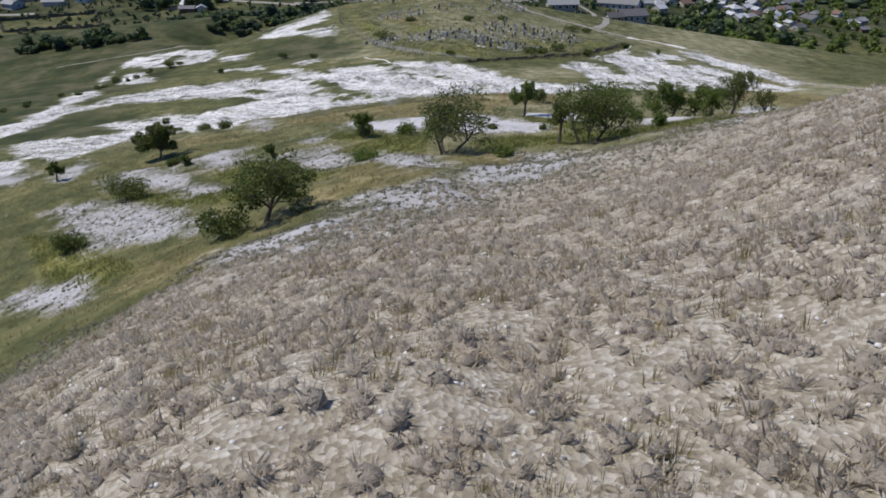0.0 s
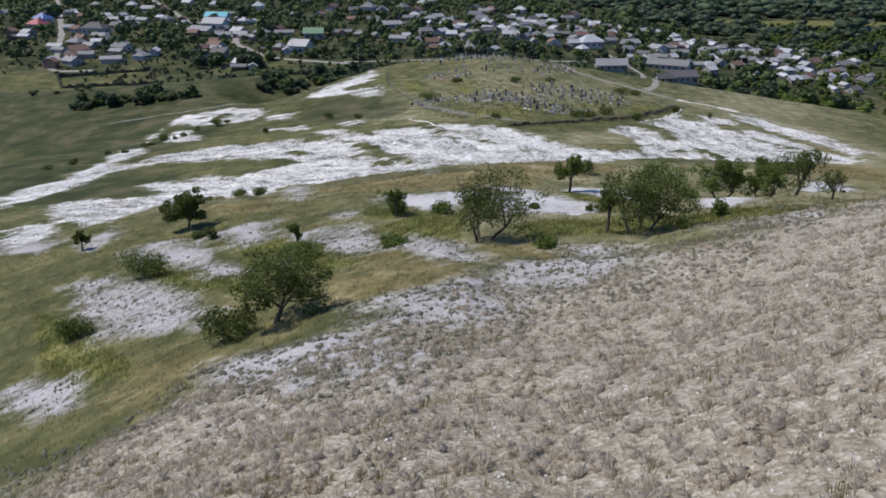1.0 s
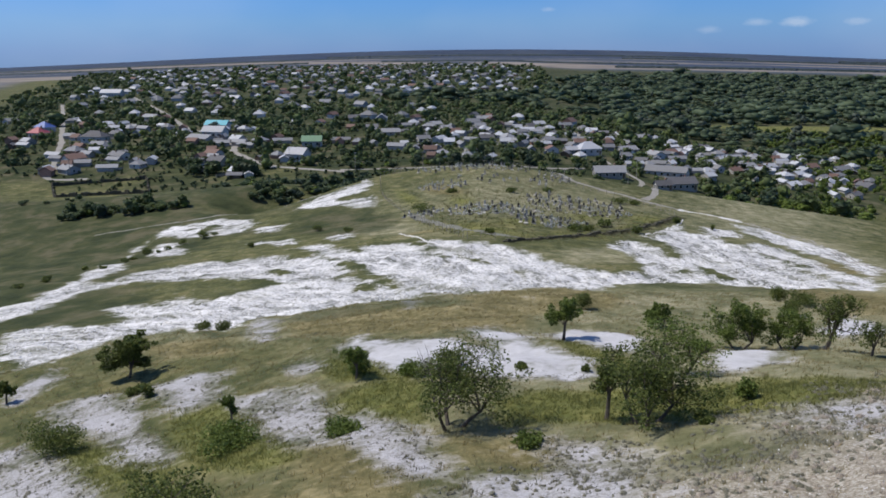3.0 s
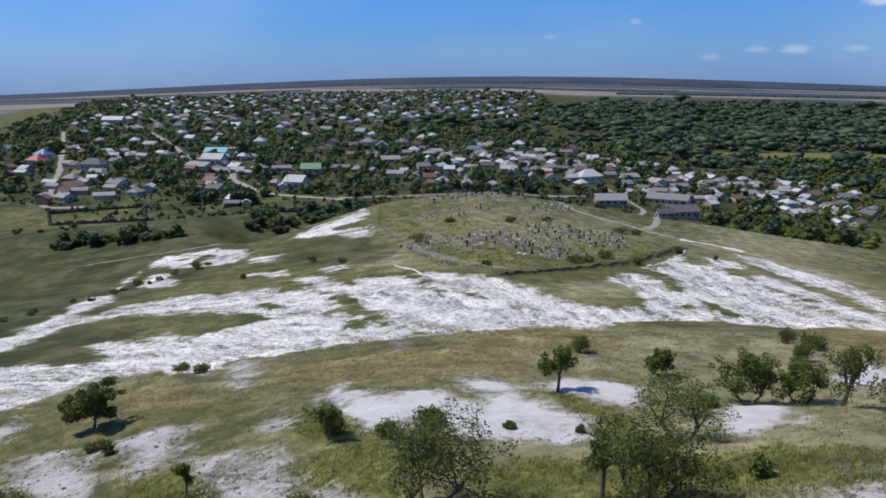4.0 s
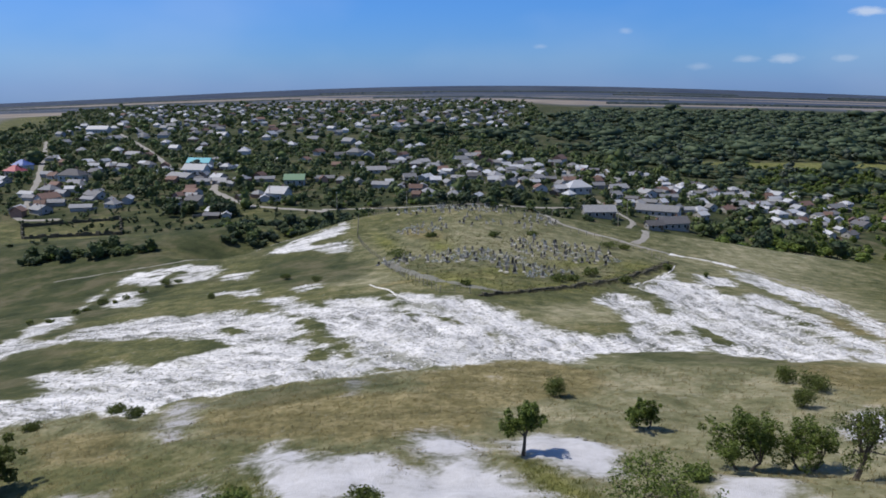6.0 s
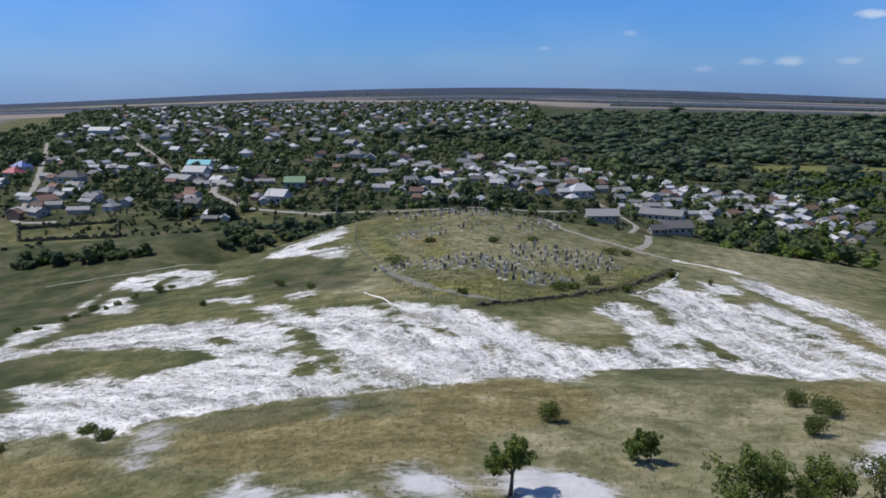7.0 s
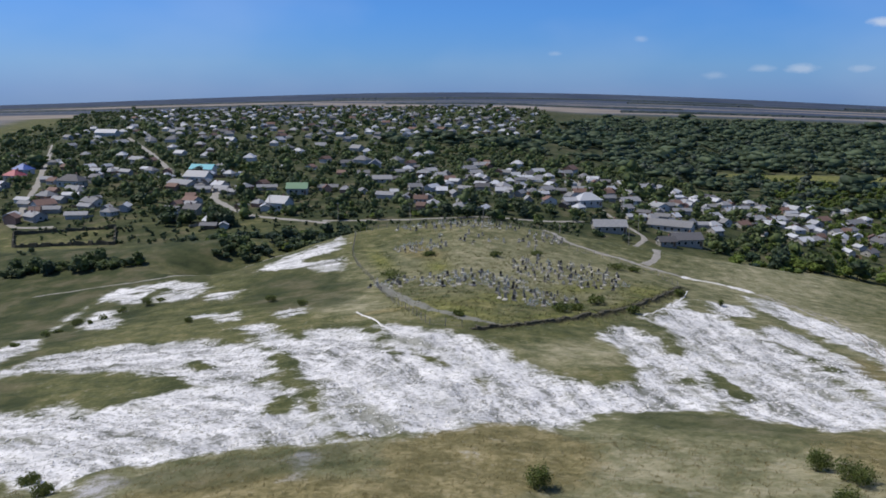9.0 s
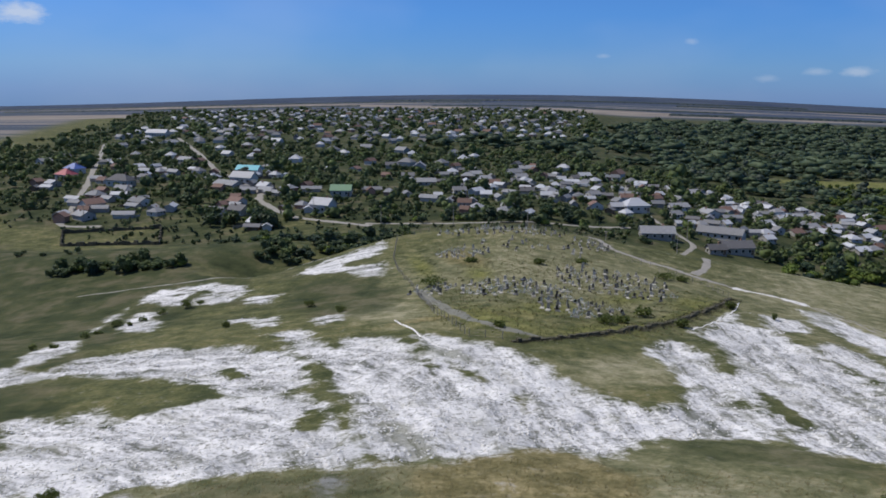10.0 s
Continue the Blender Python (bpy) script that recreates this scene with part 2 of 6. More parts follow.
    chalk_c = mixed(t, calc(t, "MULTIPLY", thin_grass, 0.72), chalk_c, (0.165, 0.17, 0.115))
    worn = run(0.10, 5, 0.6)
    weathered = calc(t, "MULTIPLY", calc(t, "SUBTRACT", calc(t, "ADD", calc(t, "MULTIPLY", worn, 0.6), calc(t, "MULTIPLY", grain(t, 0.11, 4, 0.6), 0.4)), 0.49), 7.0, clamp=True)
    chalk_c = mixed(t, calc(t, "MULTIPLY", weathered, 0.45), chalk_c, (0.31, 0.32, 0.33))
    gravel = calc(t, "ADD", calc(t, "MULTIPLY", pebble[0], 0.30), calc(t, "ADD", calc(t, "MULTIPLY", clump, 0.12), calc(t, "ADD", calc(t, "MULTIPLY", tiny, 0.36), calc(t, "MULTIPLY", fine, 0.22))))
    steppe_c = ramp(t, gravel, ((0.28, (0.19, 0.165, 0.125)), (0.43, (0.29, 0.258, 0.205)), (0.56, (0.40, 0.366, 0.308)), (0.72, (0.57, 0.54, 0.49))))
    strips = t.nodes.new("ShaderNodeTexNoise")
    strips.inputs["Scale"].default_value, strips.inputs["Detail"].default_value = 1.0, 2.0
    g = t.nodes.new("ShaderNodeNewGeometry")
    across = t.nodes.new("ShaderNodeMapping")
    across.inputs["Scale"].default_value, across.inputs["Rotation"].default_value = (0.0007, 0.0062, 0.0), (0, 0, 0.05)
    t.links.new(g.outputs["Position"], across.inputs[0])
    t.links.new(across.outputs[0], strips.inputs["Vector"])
    # blue-dark field tones: distance haze put into the base colour
    hazy_field_c = ramp(t, strips.outputs["Fac"], ((0.30, (0.044, 0.060, 0.105)), (0.46, (0.066, 0.085, 0.122)), (0.485, (0.24, 0.22, 0.205)), (0.515, (0.21, 0.195, 0.185)), (0.535, (0.085, 0.102, 0.122)), (0.70, (0.050, 0.067, 0.110))))
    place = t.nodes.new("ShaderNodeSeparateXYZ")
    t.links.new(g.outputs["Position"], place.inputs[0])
    # farthest land: the haze tint in the colour covers everything
    hill_haze = calc(t, "DIVIDE", calc(t, "SUBTRACT", calc(t, "ADD", place.outputs[1], calc(t, "MULTIPLY", grain(t, 0.0016, 3), 900.0)), 3250.0), 150.0, clamp=True)
    hazy_field_c = mixed(t, hill_haze, hazy_field_c, ramp(t, grain(t, 0.004, 4), ((0.4, (0.038, 0.054, 0.092)), (0.62, (0.072, 0.088, 0.118)))))
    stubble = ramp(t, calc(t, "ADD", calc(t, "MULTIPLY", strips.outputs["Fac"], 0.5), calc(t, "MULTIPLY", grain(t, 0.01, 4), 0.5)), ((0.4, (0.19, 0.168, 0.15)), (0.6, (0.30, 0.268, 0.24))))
    hazy_field_c = mixed(t, one.outputs["Alpha"], hazy_field_c, stubble)
    garden_c = ramp(t, calc(t, "ADD", calc(t, "MULTIPLY", middle, 0.3), calc(t, "MULTIPLY", grain(t, 0.09, 3), 0.7)),
                    ((0.38, (0.030, 0.042, 0.020)), (0.50, (0.058, 0.070, 0.032)), (0.62, (0.125, 0.115, 0.072))))
    dry_c = ramp(t, blend, ((0.38, (0.125, 0.130, 0.068)), (0.47, (0.205, 0.203, 0.115)), (0.54, (0.285, 0.270, 0.170)), (0.63, (0.41, 0.375, 0.26))))
    c = mixed(t, edge(two.outputs["Alpha"], 0.35), grass, dry_c)
    tussock = calc(t, "MULTIPLY", calc(t, "SUBTRACT", grain(t, 0.42, 5, 0.7), 0.545), 9.0, clamp=True)
    c = mixed(t, edge(gold), c, gold_c)
    c = mixed(t, calc(t, "MULTIPLY", tussock, 0.42), c, (0.075, 0.078, 0.034))
    crumbs = calc(t, "MULTIPLY", calc(t, "SUBTRACT", grain(t, 0.75, 5, 0.72), 0.60), 12.0, clamp=True)
    c = mixed(t, calc(t, "MULTIPLY", crumbs, 0.45), c, (0.36, 0.345, 0.28))
    c = mixed(t, edge(lush), c, lush_c)
    c = mixed(t, edge(steppe, 0.3), c, steppe_c)
    pale_c = ramp(t, calc(t, "ADD", calc(t, "MULTIPLY", pebble[0], 0.16), calc(t, "ADD", calc(t, "MULTIPLY", fine, 0.34), calc(t, "MULTIPLY", middle, 0.50))),
                  ((0.36, (0.17, 0.168, 0.12)), (0.44, (0.29, 0.285, 0.265)), (0.51, (0.40, 0.395, 0.41)), (0.63, (0.51, 0.505, 0.535))))
    bare_c = ramp(t, calc(t, "ADD", calc(t, "MULTIPLY", fine, 0.4), calc(t, "MULTIPLY", middle, 0.6)),
                  ((0.36, (0.36, 0.36, 0.35)), (0.46, (0.50, 0.50, 0.52)), (0.6, (0.60, 0.60, 0.63))))
    pale_c = mixed(t, edge(flow.outputs["Alpha"], 0.2, 0.5), pale_c, bare_c)
    c = mixed(t, edge(pale, 0.20, 1.5, 0.3), c, pale_c)
    c = mixed(t, edge(chalk, 0.12, 1.15, 0.60), c, chalk_c)
    c = mixed(t, calc(t, "MULTIPLY", field, 1.0, clamp=True), c, hazy_field_c)
    c = mixed(t, calc(t, "MULTIPLY", forest, 1.0, clamp=True), c, garden_c)
    t.links.new(c, b.inputs["Base Color"])
    b.inputs["Roughness"].default_value = 0.95
    b.inputs["Specular IOR Level"].default_value = 0.1
    bumped(t, b, calc(t, "ADD", calc(t, "ADD", fine, calc(t, "MULTIPLY", clump, 0.5)), calc(t, "MULTIPLY", pebble[1], 0.5)), 0.6, 0.12)
    return m


GROUND = ground_material()

# ---- ground ----
# Cover. Outlines on the plan of bare chalk, of pale stony ground and of rank or dry grass.
CHALK_WEST = (
    ((-72.8, 141.6), (-73.9, 149.3), (-73.8, 159.3), (-65.3, 158.4), (-65.9, 164.8), (-59.8, 168.9), (-50.2, 168.7), (-40, 166.2), (-30.4, 160.3), (-24.1, 151.6), (-20.8, 140.5), (-22.4, 134.8), (-28.8, 137.5), (-35, 144), (-43, 149.1), (-50.4, 151.4), (-61.4, 154.5), (-66.3, 152.8), (-69.3, 149.7), (-70.2, 143.2)),
    ((-58.8, 119.6), (-54.4, 117.3), (-46.1, 112.7), (-47.4, 120.3), (-55.7, 131.3), (-53.7, 133.7), (-45.2, 127.8), (-47.2, 135.8), (-39.1, 126.3), (-36, 130), (-32.1, 134.9), (-25.7, 135.1), (-19.2, 134.5), (-10.9, 121.6), (-5.1, 102), (-9.1, 102.8), (-12.7, 103.6), (-18.6, 102), (-23.8, 100.6), (-24.1, 96.9), (-24.6, 93.5), (-29.3, 98.8), (-33.2, 102.3), (-32.8, 99.1), (-40.2, 100), (-41.4, 96.3), (-43.7, 96.4)))
CHALK_MIDDLE = (
    ((-36.3, 175.4), (-32.6, 178.2), (-24.8, 161.6), (-20, 156.6), (-21.7, 166.3), (-16.7, 166.5), (-10.5, 156.1), (-5.5, 144.8), (-7.2, 154.8), (-10.6, 166.2), (-5.3, 160.9), (2.4, 155.6), (6.8, 150.5), (12.3, 139.9), (14.9, 133.9), (20.4, 129.9), (24, 134), (25.8, 141.8), (28.3, 144.5), (30.2, 141.9), (30.3, 135.2), (32.4, 131.8), (33.8, 128.7), (29.4, 120.1), (23.2, 118.2), (18.6, 118.3), (13.9, 110.2), (11.4, 109.1), (6.7, 111.1), (3.7, 107.8), (0.8, 105.1), (-2.5, 103.8), (-5.7, 106.9), (-8.9, 117.4), (-12.1, 129.3), (-16.7, 138.2), (-18.8, 145.3), (-24.8, 155.2)),)
CHALK_EAST = (
    ((25.1, 170.1), (29.1, 175.2), (32.3, 165.3), (31.7, 155.1), (33.9, 152.9), (36.1, 160.6), (36.8, 174.9), (34.7, 183.2), (40.3, 197.1), (45.7, 203), (51.2, 196.3), (52.3, 180.8), (52.5, 162.6), (51.9, 150.8), (49.6, 136.6), (47.8, 123.7), (48.8, 116.2), (46, 110.3), (43.8, 115.7), (39.4, 110.9), (37.2, 109.7), (34.9, 114.8), (31.4, 115.6), (31.8, 121.6), (33.1, 135.7), (31.3, 143.2), (28.3, 144.5), (25.8, 141.8), (25.9, 152.6), (24.7, 159.4)),)
CHALK_FAR_WEST = (
    ((-80.8, 133.8), (-81.2, 141.5), (-77, 147.4), (-76.4, 162.1), (-77.9, 174.5), (-70.3, 151.5), (-69.7, 135.3), (-73.7, 128.4), (-72, 119.4)),
    ((-52.4, 98.9), (-63.6, 120.2), (-58.9, 121.3), (-46.1, 110), (-38.9, 94.2), (-43, 88.1)),
    ((-50.4, 84.3), (-55.6, 92.8), (-52.6, 94.8), (-46, 87.7), (-46.8, 81.3)))
CHALK_RIM = (
    ((53.8, 185.5), (60.4, 192.4), (61.2, 178.8), (58.3, 158.4), (55.5, 141.5), (52.7, 124.4), (48.8, 116.2), (48.4, 125.1), (51.6, 143.6), (53.7, 163.4), (52.7, 175.2)),
    ((67.4, 235.8), (71.7, 235.6), (71.8, 215.5), (74.5, 202.6), (75.3, 187.6), (67.6, 155.7), (56.8, 133.1), (66.3, 168.8), (64.9, 183.4), (63.8, 199.3), (63.3, 217.2)),
    ((52.6, 217.2), (60.6, 217), (58.1, 203.2), (50.9, 196.1)),
    ((34.4, 186), (41.9, 204.4), (48.1, 215.4), (44.1, 204.9), (38.2, 190.9)))
KNOBS_NEAR = (
    ((-89, 230.1), (-88.5, 239.1), (-81.3, 240.6), (-75.6, 242.2), (-64.2, 236.1), (-60.3, 227.2), (-62.7, 222), (-69.5, 220.9), (-79.1, 223.5)),
    ((-58.8, 222.3), (-51.8, 223.8), (-51.2, 216.5), (-56, 216.3)),
    ((-80.3, 204.6), (-82.2, 217.1), (-76.1, 216.8), (-76.5, 210.3), (-70.9, 204.6), (-67, 192.5), (-75.2, 196.9)),
    ((-83.9, 199.7), (-88.9, 219.3), (-87.1, 229.3), (-88, 222.2), (-85.3, 206.4)),
    ((-80.2, 171.6), (-83.4, 186.9), (-79.4, 188.6), (-71.9, 172.7), (-73.1, 163.5)))
KNOBS_BACK = (
    ((-52.7, 243.8), (-49.6, 259.5), (-42.5, 270.9), (-37.7, 280.3), (-35, 267.1), (-37.9, 257.7), (-31.3, 246.7), (-29.1, 233.1), (-33.5, 234.2), (-41, 242.5)),
    ((-47.1, 194.4), (-43.5, 196.3), (-39.9, 185.4), (-42.7, 184.5)),
    ((-34, 190.8), (-29.1, 193.1), (-27.3, 183.6), (-30.4, 181.7)),
    ((-53.3, 198), (-49, 199.5), (-47.4, 194.6), (-51.2, 194.1)))
CHALK_KNOBS = KNOBS_NEAR + KNOBS_BACK
GREEN_HOLES = (
    ((-42.2, 254.5), (-33.9, 259.2), (-31.7, 249.6), (-36.8, 246.8), (-43.8, 248.3)),
    ((-77.6, 228.1), (-74.8, 236.4), (-72.5, 233.5), (-73.6, 223.8)),
    ((-62.2, 222.6), (-62.2, 231.9), (-59.2, 226.6), (-59.3, 218.3)),
    ((-24.7, 150.2), (-22.3, 151.9), (-18.7, 146.9), (-18.1, 141.7), (-20.8, 142.4)),
    ((-17.8, 124.5), (-16.3, 127.7), (-13, 122.7), (-12.4, 116.4), (-15, 117.6)),
    ((-15.5, 134), (-12.1, 129.3), (-8.6, 115.2), (-8.8, 109.9), (-11.7, 118.7)),
    ((34.7, 148.9), (36.3, 143.6), (37.1, 131.5), (34.3, 125.4), (32.7, 133)),
    ((-37.4, 151.4), (-35.1, 153.2), (-31, 147.7), (-32.8, 145.5)),
    ((-7.7, 158.9), (-2.3, 146.3), (2.6, 140.2), (2.6, 137.4), (-1.9, 142.1), (-6.1, 152.5)),
    ((4.2, 135.8), (6.4, 133), (7.1, 126.2), (5.4, 129.8)))
PALE_BARE = (
    ((-9.5, 75), (-8.8, 77.5), (-4.6, 71.8), (-1.6, 72.7), (0.3, 70), (2, 70.8), (0.6, 75.7), (0.1, 78.1), (1.9, 79.2), (3.9, 75.2), (5, 71.6), (6.5, 68.5), (7.8, 65), (8.7, 59.9), (1.7, 60.4), (0.4, 63.1), (-2.2, 65.1), (-5, 67)),
    ((6, 77), (8.2, 78.9), (11.1, 77.5), (12.7, 73.6), (13, 70), (11.2, 68.6), (9.2, 70.5), (7.7, 72.5)),
    ((15.8, 65.3), (18.3, 69.5), (20.3, 68.1), (20.6, 65.8), (18.4, 62), (15.4, 60.7)),
    ((29.7, 82.8), (33.9, 88.5), (35.5, 84.2), (32.8, 79.3), (28.4, 77.4)),
    ((-9.6, 73.8), (-7.7, 76.4), (-4.6, 72.8), (-1.7, 67.8), (-2, 61.5), (-4.4, 63.6), (-7.1, 69.4)))
PALE_WEST = (
    ((-31.3, 62.6), (-28.5, 61.9), (-22, 56.2), (-16.5, 49.3), (-14.6, 44.3), (-13.8, 42.1), (-21.2, 46.4)),
    ((-29.7, 68.8), (-28.4, 70.7), (-26.8, 71.3), (-21.4, 64.8), (-18.4, 59.3), (-14.7, 54.3), (-14.2, 52.1), (-16.6, 53.3), (-19.7, 58.1), (-22.6, 62), (-27.2, 65.7)),
    ((-23.5, 73.2), (-18.4, 71.5), (-15.3, 63.3), (-16.7, 61.7), (-20.6, 66.8)),
    ((-13.5, 61.7), (-10.8, 62.1), (-7.8, 58.3), (-5.2, 50.9), (-5.1, 48.6), (-8.4, 51.9), (-11.2, 56.8)),
    ((-5.1, 51.2), (-4.8, 53.9), (-3.1, 51.9), (-1, 48), (-0.1, 45.1), (-0.1, 42.5), (-1.1, 42.9), (-2.3, 45.3), (-4.2, 48)),
    ((-24.6, 41.8), (-23.6, 42.2), (-20.1, 40), (-17.5, 36.7), (-17.6, 35.4), (-22.9, 39.1)))
PALE_SMALL = (
    ((-21.6, 70), (-21.9, 72.7), (-19.7, 72.7), (-17.7, 70.2), (-16.4, 66.1), (-20, 67.7)),
    ((-13.2, 70.3), (-11.9, 71.3), (-9.4, 69.1), (-9.2, 67.3), (-11.1, 67.9)),
    ((-53, 88.4), (-51.6, 94.2), (-41.4, 79.1), (-41.5, 75.2), (-46.4, 77.7)),
    ((-38.7, 78.4), (-38.1, 84.3), (-34.1, 77.3), (-35.2, 73.5)),
    ((-21.2, 90.6), (-23.2, 98.8), (-20.2, 96.4), (-18.9, 90.9), (-17.8, 83.8)),
    ((-7.3, 96.7), (-7.3, 101.5), (-6, 97.4), (-5.9, 92.4)))
STONY = (
    ((-5.4, 36.7), (-3.2, 37.1), (-1.5, 37.9), (0.2, 39.2), (1.1, 41.9), (2.5, 43.6), (3.7, 42.1), (4.6, 47.2), (6.2, 46.5), (7.3, 42.8), (6.3, 37.9), (4.1, 36.7), (1.4, 34.8)),
    ((-9.8, 30.2), (-10.6, 33.2), (-8.5, 33.2), (-5.4, 31.4), (-2.5, 30.3), (-0.8, 28.7), (-0.6, 25.3), (-1.8, 22.2), (-2.9, 22.2), (-4.7, 23.7), (-7, 27)),
    ((-5, 35), (-4.3, 36), (-2.8, 37.3), (-1.2, 37.6), (1, 35.9), (2.6, 33.7), (1.3, 31.5), (-1, 31.3), (-2.6, 31.6)),
    ((0.4, 41.3), (2.7, 43.8), (3.7, 41.4), (3, 38.9), (1.2, 39.1)),
    ((13.5, 46), (15.5, 48), (17.6, 48.2), (18, 45.8), (15.6, 40.7), (14.4, 41.8)))
LUSH = (
    ((2.1, 53.5), (4.1, 56.7), (7.1, 56), (13.3, 55.4), (16, 56.3), (21.9, 53.9), (19.1, 48), (13.4, 48), (6.6, 49.4), (2.6, 50.7)),
    ((-17.7, 62.4), (-13.8, 60.9), (-8.4, 51.9), (-6.3, 47.7), (-8.3, 47.3), (-11.5, 49.6), (-16.3, 57.7)),
    ((-25.3, 61.9), (-17.6, 55.8), (-13.1, 50.7), (-12, 46.2), (-16.3, 49.7), (-23.8, 59.1)),
    ((-6.9, 56.9), (-6, 59.4), (-3.4, 61), (-1.1, 58.2), (-1.3, 51.1), (-5.2, 54.1)),
    ((-29.7, 54.8), (-22.9, 47.9), (-15.4, 37.5), (-17.4, 37.1), (-23.4, 44.3)),
    ((6.7, 71.7), (8.8, 69.8), (10.7, 64.9), (11.6, 59.6), (9.4, 59.9), (8.1, 65)),
    ((-10.3, 69.5), (-7.8, 70.5), (-2.1, 64.1), (0.4, 62.2), (1.2, 59.7), (-7.3, 61.6)))
GOLD = (
    ((-7.5, 49.7), (-4, 48.3), (-0.6, 42.5), (-0.8, 39.7), (-3, 40.3), (-5.4, 43.7)),
    ((-8.8, 44.7), (-4.2, 42.4), (-1.6, 39.4), (-3.2, 37), (-5.4, 38.2), (-7.3, 41)),
    ((-0, 48), (3.3, 47.6), (6, 46.6), (5.1, 43), (2, 44), (0.4, 45)),
    ((-33.8, 92.6), (-23.4, 89.9), (-19.1, 78.3), (-27.5, 82.6)),
    ((-18.9, 92.4), (-11, 95.6), (1.4, 90.8), (6.2, 94.5), (5.5, 80.1), (-1.7, 76.2), (-7.4, 78.4), (-14.2, 82.2)),
    ((-17.1, 39.3), (-12.9, 38.1), (-7.2, 29.5), (-8.9, 27.6), (-13.9, 33.7)),
    ((-1.2, 101.2), (8.3, 112.6), (16.3, 102.3), (14.1, 91.9), (6.6, 86.9), (0.3, 90.5)))
# olive grass at the chalk's lower edge, coloured darker for the edge's shade
LEDGE_SHADE_GRASS = (
    ((-20.5, 95.9), (-16.5, 100.6), (-8.9, 101.6), (-2.8, 100.9), (-2.3, 95.8), (-10.4, 92.5), (-15.6, 91.5)),
    ((-33.2, 101), (-24.1, 92.7), (-22.8, 94.9), (-19.4, 85.6), (-24.3, 88.4)),
    ((19.5, 115.6), (30.1, 117.8), (36.6, 108.2), (35.2, 104.4), (26.6, 109.1), (18.7, 110.5)))
STUBBLE = (
    ((-1500, 2640), (-1257, 2800), (-654, 2690), (-150, 2160), (-120, 1960), (-556, 2330), (-992, 2320)),
    ((-1200, 1860), (-801, 1800), (-720, 1660), (-860, 1520), (-1300, 1560)),
    ((-60, 2160), (199, 2300), (335, 2220), (672, 2170), (640, 2060), (260, 2090), (-20, 1940)),
    ((700, 2640), (1400, 2700), (1500, 2560), (800, 2560)))
# Softer cover: ellipses on the plan (x, y, half length, half width, turn in degrees).
EARTH = (
    (-11, 245, 11, 4, 113), (60, 150, 14, 5, 80), (40, 98, 14, 6, 100), (-4, 180, 12, 3, 20))
KNOB_STREAKS = ((-74, 234, 14, 0.7, 152), (-73, 230, 13, 0.6, 158), (-45, 262, 15, 0.6, 62))
VALLEY = ((-128, 262, 34, 9, 160), (-150, 283, 36, 12, 150), (-114, 262, 34, 8, 154), (-122, 289, 30, 6, 150), (-108, 322, 66, 15, 124), (-110, 244, 26, 4, 160), (-95, 345, 50, 8, 110), (-180, 300, 40, 16, 140))
DRY = ((14, 62, 24, 14, 100), (24, 78, 30, 18, 110), (84, 268, 60, 17, 64), (104, 318, 60, 18, 66), (30, 92, 34, 13, 170), (-12, 90, 26, 7, 160), (50, 112, 30, 9, 75), (68, 150, 50, 7, 82), (74, 210, 40, 8, 84), (20, 150, 10, 5, 40), (10, 235, 30, 24, 70), (-20, 190, 14, 5, 120))
GRAVE_LUSH = ((22, 181, 14, 2.4, 52), (36, 205, 18, 3.0, 62), (40, 218, 16, 7, 70), (0, 178, 16, 8, 127), (18, 176, 12, 6, 40), (-21, 240, 20, 3, 107), (8, 190, 14, 7, 60), (26, 214, 14, 5, 55), (-6, 226, 12, 4, 100))


def outlines(shapes, x, y, soft):
    """How deep a place lies in any of the outlines: 0.5 at the rim, 1 at soft metres within it, 0 as far outside."""
    out = np.zeros_like(x)
    for shape in shapes:
        p = np.array(shape, float)
        near = (x > p[:, 0].min() - soft) & (x < p[:, 0].max() + soft) & (y > p[:, 1].min() - soft) & (y < p[:, 1].max() + soft)
        if not near.any():
            continue
        px, py, q = x[near], y[near], np.roll(p, -1, axis=0)
        best, inside = np.full(px.shape, 1e9), np.zeros(px.shape, bool)
        for (x0, y0), (x1, y1) in zip(p, q):
            dx, dy = x1 - x0, y1 - y0
            k = np.clip(((px - x0) * dx + (py - y0) * dy) / (dx * dx + dy * dy + 1e-9), 0, 1)
            best = np.minimum(best, (px - x0 - k * dx) ** 2 + (py - y0 - k * dy) ** 2)
            if dy:
                inside ^= ((y0 > py) != (y1 > py)) & (px < dx * (py - y0) / dy + x0)
        out[near] = np.maximum(out[near], np.clip(0.5 + np.where(inside, 0.5, -0.5) * np.sqrt(best) / soft, 0, 1))
    return out


def cover(spots, x, y, grow=1.0):
    """How deep a place lies in any of the ellipses: 1 in the middle, 0.5 at the rim, 0 well outside."""
    out = np.zeros_like(x)
    for cx, cy, a, b, turn in spots:
        c, s = math.cos(radians(turn)), math.sin(radians(turn))
        u, v = ((x - cx) * c + (y - cy) * s) / a, ((y - cy) * c - (x - cx) * s) / b
        out = np.maximum(out, np.clip(1 - 0.5 * np.hypot(u, v) / grow, 0, 1))
    return out


def ripple(x, y, size, seed):
    """Smooth made-up relief between -1 and 1, by sums of sines."""
    r, out = np.random.RandomState(seed), 0.0
    for k in range(7):
        a, f, p = r.uniform(0, math.tau), r.uniform(0.5, 1.7) / size, r.uniform(0, math.tau)
        out = out + np.sin((x * math.cos(a) + y * math.sin(a)) * f * math.tau + p)
    return out / 4.0


def steppe_at(x, y):
    return np.clip(0.5 + (34 + 0.75 * x - y) / 14 + 0.25 * ripple(x, y, 9, 3), 0, 1)


